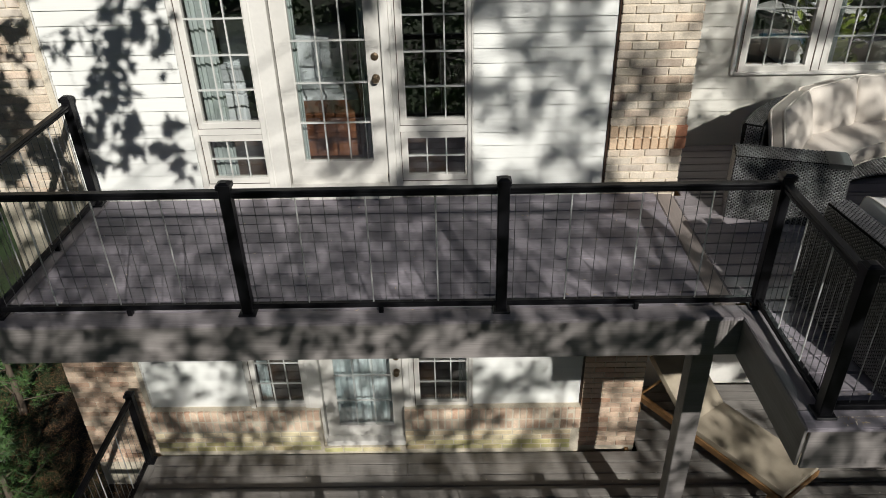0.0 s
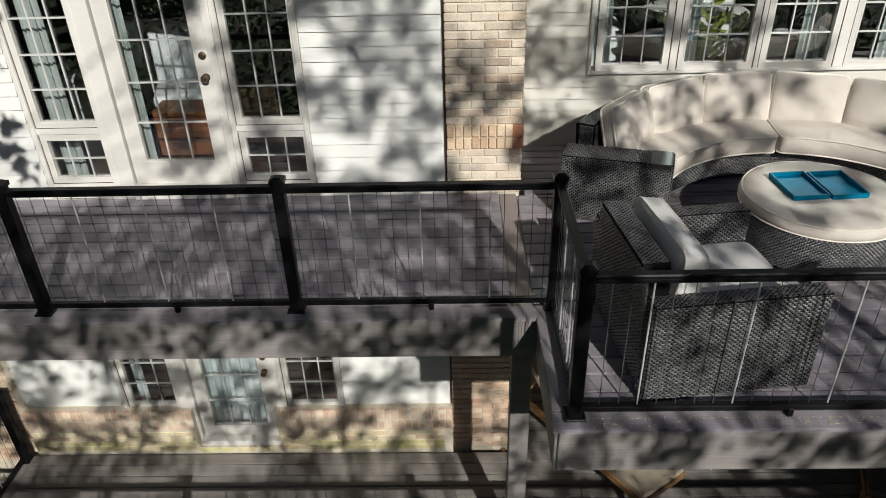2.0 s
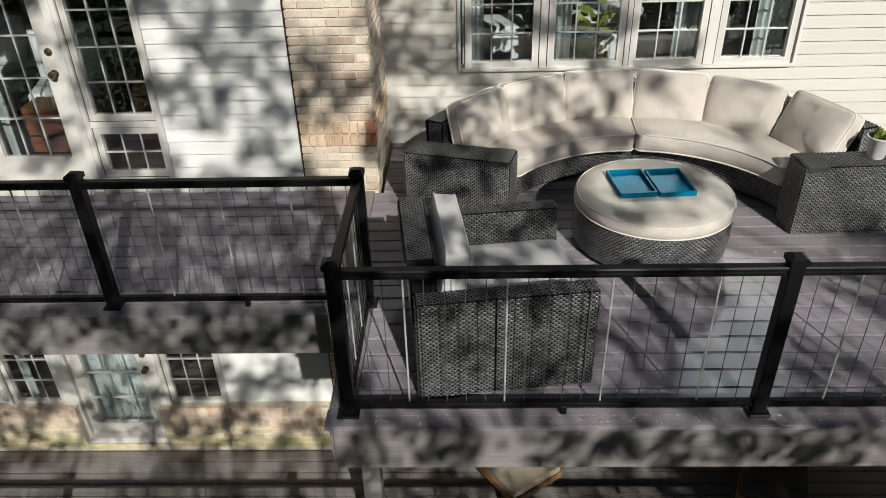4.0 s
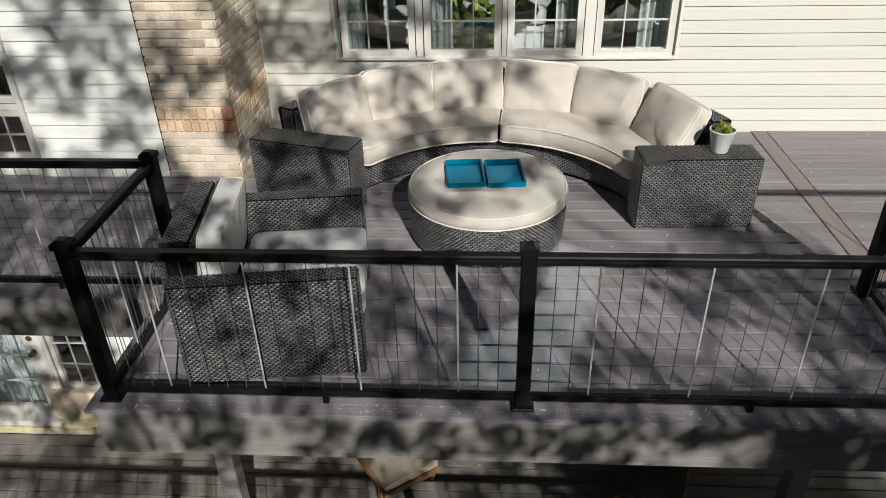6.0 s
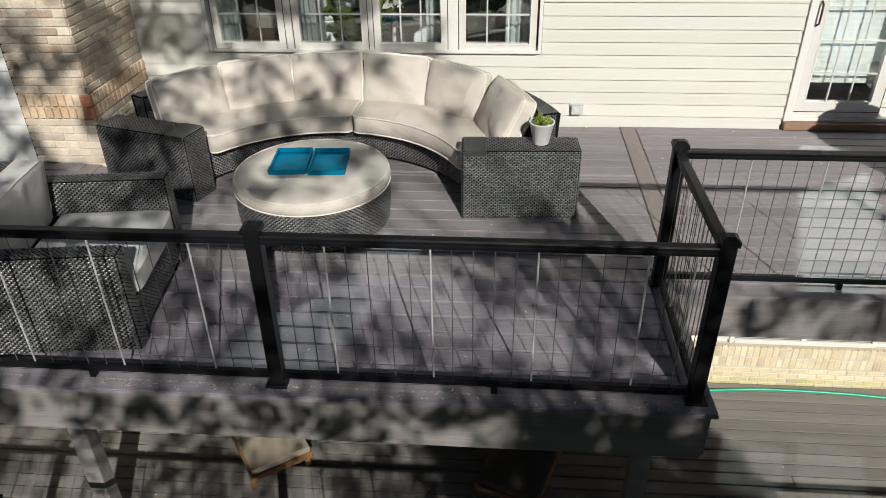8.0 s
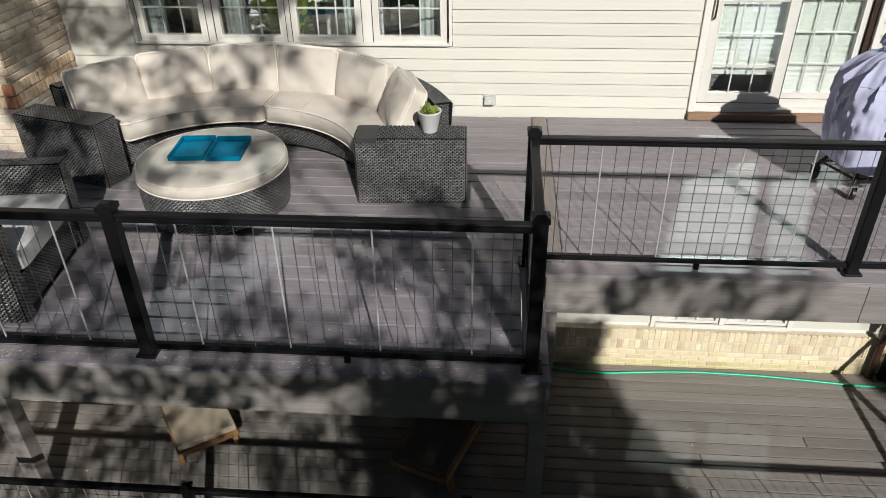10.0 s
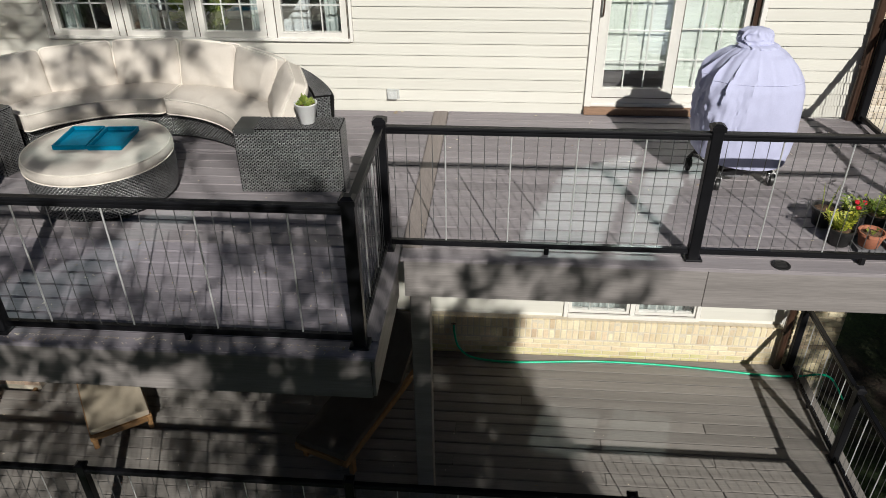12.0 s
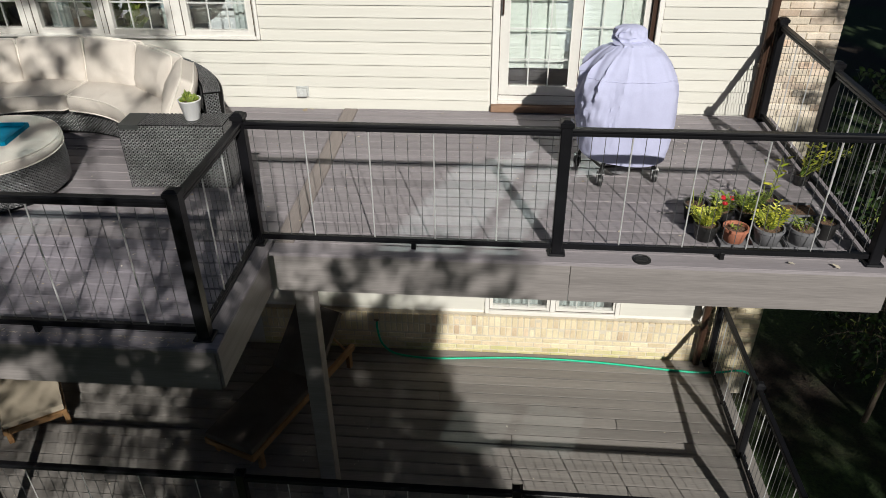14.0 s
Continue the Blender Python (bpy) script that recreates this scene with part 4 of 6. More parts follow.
lathe(bm, [(0.45, 0.3285), (0.530, 0.330), (0.543, 0.337), (0.549, 0.352), (0.551, 0.37), (0.548, 0.39), (0.538, 0.406), (0.518, 0.417), (0.49, 0.4235), (0.45, 0.428), (0.30, 0.432), (0.02, 0.433)], 96)
oc = part("cushion", bm, M_CUSHION, ott, "", True)
bm = bmesh.new()
for r, z in ((0.534, 0.4125), (0.545, 0.3335)):
    tube(bm, [(r * math.cos(a), r * math.sin(a), z) for a in np.linspace(0, math.tau, 97)], 0.0052, 6)
part("piping", bm, M_PIPING, oc, "pale piping", True)
# trays
for k, (cx, cy, rot) in enumerate(((3.835, 4.612, 5), (4.106, 4.618, 4.5))):
    t = thing("tray", Matrix.Translation((cx, cy, DECK + 0.433)) @ pose(0, 0, 0, 0, 0, rot), "square teal lacquered tray lying on the ottoman", "tray", "teal trays")
    bm = bmesh.new()
    box(bm, -0.115, -0.178, 0.0, 0.115, 0.178, 0.008)
    for a in (-1, 1):
        box(bm, a * 0.116, -0.186, 0.0, a * 0.128, 0.186, 0.036)
        box(bm, -0.1155, a * 0.1785, 0.0, 0.1155, a * 0.1895, 0.036)
    part("body", bm, M_TEAL, t)


# armchair
def armchair(m):
    """Faces +x; its arms run along x."""
    c = thing("armchair", m, "dark wicker armchair with grey-beige seat and back cushions", "armchair")
    D, W, A = 0.94, 1.01, 0.112
    for y in (0.0, W - A):
        woven("arm", (0.0, y, 0.02, D, y + A, 0.632), c)
    # the near arm's panel is woven in two widths with a seam
    for x in (0.40, 0.842):
        part("seam", boxes((x, -0.0065, 0.03, x + 0.012, 0.006, 0.62), bevel=0.002), M_BLACK, c)
    woven("seat_base", (0.10, A + 0.001, 0.05, D - 0.02, W - A - 0.001, 0.28), c, sides="X")
    bm = bmesh.new()
    box(bm, 0.012, A + 0.001, 0.02, 0.160, W - A - 0.001, 0.80)
    for v in bm.verts:
        if v.co.z > 0.5:
            v.co.x -= 0.045
            v.co.y += 0.04 if v.co.y < 0.5 else -0.05
    chamfer(bm, 0.018, 2)
    y0, y1 = A + 0.001, W - A - 0.001
    rear = flat((0.012, y1, 0.03), (0.012, y0, 0.03), (-0.0325, y1 - 0.05, 0.79))
    front = flat((0.1445, y0 + 0.02, 0.30), (0.1445, y1 - 0.03, 0.30), (0.116, y0 + 0.04, 0.79))
    crest = flat((-0.028, y0 + 0.045, 0.80), (0.110, y0 + 0.045, 0.80), (-0.028, y1 - 0.055, 0.80))
    weave("backrest", bm, [rear, front, crest], c)
    bm = bmesh.new()
    pillow(bm, 0.70, W - 2 * A - 0.01, 0.17, Matrix.Translation((0.615, W / 2, 0.365)), 0.35, 10, 0.65)
    part("seat_cushion", bm, M_CUSHION_SHADE_GREY, c, "", True)
    mm = Matrix.Translation((0.205, W / 2 - 0.04, 0.635)) @ Matrix.Rotation(radians(90), 4, "Z") @ Matrix.Rotation(radians(90 + 8), 4, "X")
    bm = bmesh.new()
    pillow(bm, 0.72, 0.43, 0.15, mm, 0.3, 10, 0.80)
    bc = part("back_cushion", bm, M_CUSHION_SHADE_GREY, c, "", True)
    bm = bmesh.new()
    for z in (0.060, -0.060):
        tube(bm, rim_loop(0.72, 0.43, mm, z), 0.005, 5)
    part("piping", bm, M_PIPING, bc, "pale piping", True)
    return c


armchair(Matrix.Translation((2.41, 2.91, DECK)) @ pose(0, 0, 0, 0, 0, 7.2))

# ---- small things on the deck ----
def pot_bm(r0, r1, h, wall=0.008, sides=24):
    bm = bmesh.new()
    lathe(bm, [(r0 * 0.9, 0.0), (r0, 0.004), (r1 * 0.98, h - 0.02), (r1 * 1.05, h - 0.02), (r1 * 1.05, h), (r1 - wall, h), (r1 - wall * 1.5, h - 0.03)], sides)
    return bm


def leaf(bm, p, size, shape, up=0.6):
    d = Vector((random.gauss(0, 1), random.gauss(0, 1), random.gauss(0, up))).normalized()
    a = d.orthogonal().normalized()
    a.rotate(Matrix.Rotation(random.uniform(0, math.tau), 3, d))
    b = d.cross(a)
    bm.faces.new([bm.verts.new(p + size * (x * a + y * b)) for x, y in shape])


OVAL = ((0, -0.5), (0.28, -0.1), (0.22, 0.3), (0, 0.6), (-0.22, 0.3), (-0.28, -0.1))
MAPLE = ((0, -0.15), (0.35, -0.3), (0.22, 0.0), (0.62, 0.15), (0.28, 0.28), (0.22, 0.62), (0, 0.85), (-0.22, 0.62), (-0.28, 0.28), (-0.62, 0.15), (-0.22, 0.0), (-0.35, -0.3))
LANCE = ((0, -0.5), (0.15, -0.15), (0.12, 0.25), (0, 0.65), (-0.12, 0.25), (-0.15, -0.15))
BLADE = ((0, -0.5), (0.10, -0.1), (0.07, 0.3), (0, 0.6), (-0.07, 0.3), (-0.10, -0.1))


def bough(bm, p0, way, length, sag, leaves_bm, leaf_size, count, shape=OVAL, r=0.004):
    """A stem with leaves on both sides of it."""
    way = way.normalized()
    pts = [p0 + way * length * k / 5 + Vector((0, 0, -sag * (k / 5) ** 2)) for k in range(6)]
    tube(bm, pts, [r * (1 - 0.12 * k) for k in range(6)], 5)
    side = way.cross(Vector((0, 0, 1)))
    side = side.normalized() if side.length > 0.01 else Vector((1, 0, 0))
    for k in range(count):
        t = 0.25 + 0.75 * k / count
        p = pts[0].lerp(pts[-1], t)
        a = (side * (1 if k % 2 else -1) + way * 0.5 + Vector((random.uniform(-0.3, 0.3), random.uniform(-0.3, 0.3), random.uniform(-0.4, 0.4)))).normalized()
        nrm = a.cross(way).normalized()
        b = nrm.cross(a)
        s = leaf_size * random.uniform(0.7, 1.2)
        leaves_bm.faces.new([leaves_bm.verts.new(p + a * s * (0.5 + y) + b * s * x) for x, y in shape])


def potted_plant(x, y, r, h, pot_mat, leaf_mat, height, stems, leaf_size, label, flowers=0, lean=0.6, per=9, z=DECK, turn=0.0, drift=(0, 0), shape=OVAL):
    t = thing("potted_plant", (x, y, z + 0.001), label, "plant", "potted plants on the deck" if z == DECK else "")
    part("pot", pot_bm(r * 0.76, r, h), pot_mat, t, "", True)
    bm = bmesh.new()
    lathe(bm, [(r * 0.9, h - 0.045), (r * 0.9, h - 0.022), (r * 0.5, h - 0.014), (0.004, h - 0.012)], 20)
    part("soil", bm, M_SOIL, t, "", True)
    stem, green = bmesh.new(), bmesh.new()
    for k in range(stems):
        a = turn + k * 2.4 + random.uniform(-0.4, 0.4)
        way = Vector((math.cos(a) * lean * random.uniform(0.3, 1), math.sin(a) * lean * random.uniform(0.3, 1), 1)) + Vector((drift[0], drift[1], 0))
        bough(stem, Vector((math.cos(a) * r * 0.25, math.sin(a) * r * 0.25, h - 0.02)), way, height * random.uniform(0.6, 1.1), height * 0.15, green, leaf_size, per, shape)
    part("stem", stem, M_LEAF_POT, t)
    part("leaves", green, leaf_mat, t)
    for k in range(flowers):
        bm = bmesh.new()
        bmesh.ops.create_icosphere(bm, subdivisions=2, radius=0.016, matrix=Matrix.Translation((random.uniform(-0.05, 0.05), random.uniform(-0.08, 0.0), h + height * random.uniform(0.5, 0.8))))
        for v in bm.verts:
            v.co += Vector((random.uniform(-1, 1), random.uniform(-1, 1), random.uniform(-1, 1))) * 0.005
        part("flower", bm, M_FLOWER, t, "red flower")
    return t


random.seed(21)
potted_plant(9.415, 4.13, 0.085, 0.125, M_BLACK, M_LEAF_LIME, 0.18, 34, 0.027, "yellow-green herb in a black nursery pot by the railing", per=16, lean=0.9, drift=(-0.2, 0.3), shape=LANCE)
potted_plant(9.612, 4.12, 0.085, 0.11, M_TERRA, M_LEAF_POT, 0.06, 3, 0.02, "nearly bare terracotta pot by the railing", per=4)
potted_plant(9.83, 4.11, 0.10, 0.125, M_GREYPOT, M_LEAF_LIME, 0.22, 22, 0.032, "bushy green plant in a grey pot by the railing", per=15, lean=0.9, drift=(-0.1, 0.5), shape=LANCE)
potted_plant(10.065, 4.12, 0.095, 0.12, M_GREYPOT, M_LEAF_POT, 0.13, 8, 0.028, "sparse seedling in a grey pot by the railing", per=9, lean=0.8, drift=(-0.6, 0.2), shape=LANCE)
potted_plant(10.245, 4.20, 0.075, 0.13, M_BLACK, M_LEAF_POT, 0.05, 2, 0.02, "bare black nursery pot by the railing", per=3)
potted_plant(9.57, 4.36, 0.085, 0.12, M_BLACK, M_LEAF_POT, 0.16, 24, 0.032, "red-flowering green plant in a black pot behind the row", 3, per=13, lean=0.9, shape=LANCE)
potted_plant(9.75, 4.36, 0.085, 0.12, M_BLACK, M_LEAF_POT, 0.20, 26, 0.034, "green herb in a black pot behind the row", per=13, lean=0.9, shape=LANCE)
potted_plant(9.40, 4.40, 0.09, 0.14, M_BLACK, M_LEAF_DARK, 0.22, 3, 0.018, "withered twig in a black pot behind the row", per=3, lean=0.15)
potted_plant(9.93, 4.53, 0.085, 0.13, M_BLACK, M_LEAF_LIME, 0.52, 3, 0.060, "tall pale green seedling in a black pot", per=6, lean=0.16, shape=LANCE)
potted_plant(10.35, 5.02, 0.055, 0.09, M_BLACK, M_LEAF_LIME, 0.42, 9, 0.058, "tall leafy lime-green plant leaning over the railing", per=11, lean=0.55, drift=(0.45, -0.1), shape=LANCE)
# square plastic saucers under the front row
for x, y in ((9.612, 4.12), (9.83, 4.11), (10.065, 4.12)):
    t = thing("plant_saucer", (x, y, DECK + 0.0005), "square grey plastic saucer under a pot", "saucer", "square saucers under the pots")
    bm = boxes((-0.108, -0.108, 0.0, 0.108, 0.108, 0.0004))
    for a in (-1, 1):
        box(bm, a * 0.109, -0.114, 0, a * 0.114, 0.114, 0.028)
        box(bm, -0.1085, a * 0.109, 0, 0.1085, a * 0.114, 0.028)
    part("body", bm, M_GREYPOT, t)
# shallow seed tray behind the pots
tray = thing("seed_tray", (10.17, 4.50, DECK + 0.001), "shallow grey seed tray filled with bark soil", "seed tray")
bm = bmesh.new()
box(bm, -0.11, -0.09, 0, 0.11, 0.09, 0.006)
for a in (-1, 1):
    box(bm, a * 0.111, -0.096, 0, a * 0.118, 0.096, 0.06)
    box(bm, -0.1105, a * 0.0905, 0, 0.1105, a * 0.096, 0.06)
part("body", bm, M_GREYPOT, tray)
part("soil", boxes((-0.108, -0.088, 0.0065, 0.108, 0.088, 0.045), bevel=0.004), M_SOIL, tray)

# succulents on the end table
sp = thing("flower_pot", (5.588, 4.80, DECK + 0.538), "small white pot with mixed green succulents", "flower pot")
bm = bmesh.new()
lathe(bm, [(0.052, 0.0), (0.056, 0.005), (0.085, 0.150), (0.089, 0.153), (0.089, 0.160), (0.081, 0.160), (0.078, 0.135)], 32)
part("pot", bm, M_POT, sp, "", True)
bm = bmesh.new()
lathe(bm, [(0.070, 0.12), (0.076, 0.140), (0.03, 0.146), (0.003, 0.147)], 20)
part("soil", bm, M_SOIL, sp, "", True)
bm = bmesh.new()
for cx, cy, high, reach, count in ((-0.02, 0.0, 0.045, 0.042, 34), (0.038, 0.018, 0.02, 0.032, 26), (0.02, -0.038, 0.015, 0.03, 24), (-0.048, -0.02, 0.008, 0.026, 20), (-0.01, 0.045, 0.03, 0.03, 24)):
    for k in range(count):
        a, t = k * 2.4, (k / count) ** 0.6
        way = Vector((math.cos(a) * t, math.sin(a) * t, 1.05 - 0.75 * t + random.uniform(-0.15, 0.15))).normalized()
        p0 = Vector((cx, cy, 0.142 + high * (1 - t)))
        n = reach * random.uniform(0.8, 1.2)
        tube(bm, [p0, p0 + way * n * 0.5, p0 + way * n * 0.85, p0 + way * n + Vector((0, 0, 0.003))], [0.003, 0.0075, 0.0065, 0.002], 5)
part("leaves", bm, M_LEAF_POT, sp, "fleshy green leaves", True)

# covered grill
grill = thing("covered_grill", (8.928, 5.08, DECK), "barbecue grill under a lavender-grey canvas cover, on casters", "grill")
bm = bmesh.new()
PROFILE = ((0.255, 0.350), (0.30, 0.356), (0.40, 0.364), (0.52, 0.370), (0.66, 0.370), (0.76, 0.364), (0.84, 0.350), (0.90, 0.328), (0.95, 0.300), (0.99, 0.268), (1.03, 0.228), (1.06, 0.190), (1.085, 0.150), (1.10, 0.128), (1.125, 0.120), (1.16, 0.116), (1.185, 0.104), (1.20, 0.08), (1.21, 0.03))
rings = []
SEG = 168
LEVELS = [(z0 + (z1 - z0) * k / 4, r0 + (r1 - r0) * k / 4) for (z0, r0), (z1, r1) in zip(PROFILE, PROFILE[1:]) for k in range(4)] + [PROFILE[-1]]
for i, (z, r) in enumerate(LEVELS):
    ring = []
    for k in range(SEG):
        a = k * math.tau / SEG
        c, s = math.cos(a), math.sin(a)
        sq = (abs(c) ** 3.2 + abs(s) ** 3.2) ** (-1 / 3.2) if z < 1.05 else 1.0
        f = 0.0
        if 0.3 < z < 1.12:
            f = 0.03 * math.sin(a * 17 + 5 * noise.noise((a * 2, z * 3, 8))) * noise.noise((a * 1.5, z * 2, 4)) + 0.03 * noise.noise((a * 3.2, z * 1.2, 1)) + (0.02 * (0.3 + max(0, -c)) * math.sin(a * 11 + 3 * z + 2 * noise.noise((a, z * 4, 2))) * max(0, (z - 0.70) / 0.36))
            # sharp pleats hanging from the neck, and crumples on the slack side
            pleat = 1 - abs(math.sin(a * 7 + 1.2 * noise.noise((a * 2, z * 2.5, 12))))
            slack = 0.16 + 1.25 * max(0, -c - 0.05) + 0.25 * max(0, -s - 0.4) * max(0, 0.35 - c)
            f += 0.17 * pleat ** 4 * slack * max(0, 1 - abs(z - 0.92) / 0.24)
            crumple = 1 - abs(noise.noise((a * 5 + 2 * noise.noise((a * 3, z * 5, 30)), z * 4 + a, 9)))
            f += 0.08 * crumple ** 7 * slack * max(0, 1 - abs(z - 0.62) / 0.30)
        if z >= 1.09:
            f += (0.16 + 0.14 * max(0, -c)) * (1 - abs(noise.noise((a * 2.2, z * 22, 40)))) ** 3 - 0.07
        rr = r * sq * (1 + f) * 0.965
        dep = 0.88
        drop = 0.03 * math.sin(a * 2 + 1) if z < 0.28 else 0
        ring.append(bm.verts.new((rr * c - (0.02 if z > 1.1 else 0), rr * s * dep + (0.05 if z > 1.1 else 0), z + drop)))
    rings.append(ring)
for r0, r1 in zip(rings, rings[1:]):
    for k in range(SEG):
        bm.faces.new((r0[k], r0[(k + 1) % SEG], r1[(k + 1) % SEG], r1[k]))
bm.faces.new(rings[-1])
seam_pts = [v.co.copy() for v in rings[27]]
cov = part("cover", bm, M_COVER, grill, "lavender-grey canvas cover with folds", True)
bm = bmesh.new()
tube(bm, seam_pts + [seam_pts[0]], 0.0045, 4, False)
part("seam", bm, M_COVER, cov, "stitched seam round the cover")
bm = bmesh.new()
lathe(bm, [(0.10, 0.19), (0.20, 0.22), (0.26, 0.30), (0.26, 0.34)], 24)
part("bowl", bm, M_BLACK, grill, "black kettle bowl", True)
for k, (x, y) in enumerate(((-0.16, -0.16), (0.28, -0.06), (0.20, 0.22), (-0.31, 0.19))):
    bm = bmesh.new()
    tube(bm, [(x * 0.6, y * 0.6, 0.32), (x, y, 0.10)], 0.017, 8)
    lg = part("leg", bm, M_BLACK, grill, "", True)
    bm = bmesh.new()
    tube(bm, [(x - 0.017, y - 0.02, 0.049), (x - 0.012, y - 0.02, 0.049), (x + 0.012, y - 0.02, 0.049), (x + 0.017, y - 0.02, 0.049)], [0.040, 0.048, 0.048, 0.040], 24)
    cs = part("caster", bm, M_BLACK, lg, "black caster wheel", True)
    bm = boxes((x - 0.027, y - 0.045, 0.040, x - 0.021, y + 0.012, 0.108), (x + 0.021, y - 0.045, 0.040, x + 0.027, y + 0.012, 0.108), (x - 0.027, y - 0.030, 0.104, x + 0.027, y + 0.018, 0.112), (x - 0.020, y - 0.026, 0.042, x + 0.020, y - 0.014, 0.056))
    part("fork", bm, M_CHROME if k < 2 else M_BLACK, cs, "chromed fork" if k < 2 else "")
bm = bmesh.new()
lathe(bm, [(0.05, 0.06), (0.085, 0.065), (0.09, 0.14), (0.07, 0.16), (0.02, 0.165)], 20)
part("ash_pan", bm, M_GREYPOT, grill, "grey metal ash pan", True)
bm = bmesh.new()
tube(bm, [(-0.15, -0.15, 0.15), (0.26, -0.055, 0.15), (0.19, 0.21, 0.15), (-0.29, 0.18, 0.15), (-0.15, -0.15, 0.15)], 0.012, 6)
part("brace", bm, M_BLACK, grill, "", True)

# round black vent let into the border board
v = thing("deck_vent", (8.94, 3.822, DECK + 0.001), "round black vent in the deck border", "vent")
bm = bmesh.new()
lathe(bm, [(0.062, 0), (0.060, 0.007), (0.048, 0.009), (0.046, 0.004), (0.003, 0.004)], 28)
part("ring", bm, M_BLACK, v, "", True)
for k in (-0.024, -0.008, 0.008, 0.024):
    part("slat", boxes((-0.040, k - 0.003, 0.0045, 0.040, k + 0.003, 0.0085)), M_BLACK, v)

# weatherproof outlet on the wall
o = thing("outlet_box", (6.0, WALL_R - 0.018, DECK + 0.165), "grey weatherproof outlet box on the siding", "outlet")
part("back_plate", boxes((-0.062, -0.008, -0.052, 0.062, 0.008, 0.052), bevel=0.003), M_GREYBOX, o)
part("hood", boxes((-0.050, -0.055, -0.040, 0.050, -0.0085, 0.042), bevel=0.012, segments=2), M_GREYBOX, o, "clear domed hood")


def downspout(x, y, w, d, z0, z1, mat, label):
    t = thing("downspout", (x, y, z0), label, "downspout", "downspouts of the house")
    bm = bmesh.new()
    n = 14
    prof = []
    for k in range(n):
        a = k * math.tau / n
        c, s = math.cos(a), math.sin(a)
        q = (abs(c) ** 5 + abs(s) ** 5) ** -0.2
        prof.append((w / 2 * q * c * (0.94 if k % 2 else 1), d / 2 * q * s * (0.94 if k % 2 else 1)))
    a = [bm.verts.new((p, q, 0)) for p, q in prof]
    b = [bm.verts.new((p, q, z1 - z0)) for p, q in prof]
    for k in range(n):
        bm.faces.new((a[k], a[(k + 1) % n], b[(k + 1) % n], b[k]))
    bm.faces.new(a[::-1])
    bm.faces.new(b)
    part("pipe", bm, mat, t)
    for z in (0.5, 1.9):
        part("strap", boxes((-w / 2 - 0.006, -d / 2 - 0.003, z, w / 2 + 0.006, d / 2, z + 0.03)), mat, t)


downspout(10.365, 6.44, 0.075, 0.06, DECK + 0.003, TOP, M_BROWN, "dark brown downspout at the brick corner")
downspout(10.34, 6.33, 0.075, 0.06, 0.003, 2.68, M_BROWN, "dark brown downspout at the corner below the deck")

# garden hose
hose = thing("garden_hose", (0, 0, 0), "bright green garden hose lying along the wall", "hose")
bm = bmesh.new()
raw = [(6.60, 6.385, 0.40), (6.61, 6.33, 0.32), (6.66, 6.30, 0.14), (6.80, 6.26, 0.03), (7.08, 6.215, 0.014), (7.39, 6.21, 0.014), (7.85, 6.25, 0.014), (8.29, 6.282, 0.014), (8.75, 6.28, 0.014), (9.17, 6.262, 0.014), (9.6, 6.225, 0.014), (10.03, 6.182, 0.014), (10.35, 6.165, 0.014), (10.62, 6.19, 0.016), (10.80, 6.23, 0.01), (10.98, 6.28, -0.10), (11.25, 6.4, -0.50)]
P = [Vector(p) for p in raw]
fine = []
for i in range(len(P) - 1):
    p0, p1, p2, p3 = P[max(i - 1, 0)], P[i], P[i + 1], P[min(i + 2, len(P) - 1)]
    for k in range(6):
        t = k / 6
        fine.append(0.5 * ((2 * p1) + (p2 - p0) * t + (2 * p0 - 5 * p1 + 4 * p2 - p3) * t * t + (3 * p1 - p0 - 3 * p2 + p3) * t ** 3))
fine.append(P[-1])
tube(bm, fine, 0.0125, 8)
part("tube", bm, M_HOSE, hose, "", True)
bm = bmesh.new()
tube(bm, [(6.60, 6.42, 0.40), (6.60, 6.37, 0.41)], 0.014, 10)
tube(bm, [(6.57, 6.36, 0.43), (6.63, 6.36, 0.43)], 0.010, 8)
part("tap", bm, M_BRASS, hose, "brass tap", True)


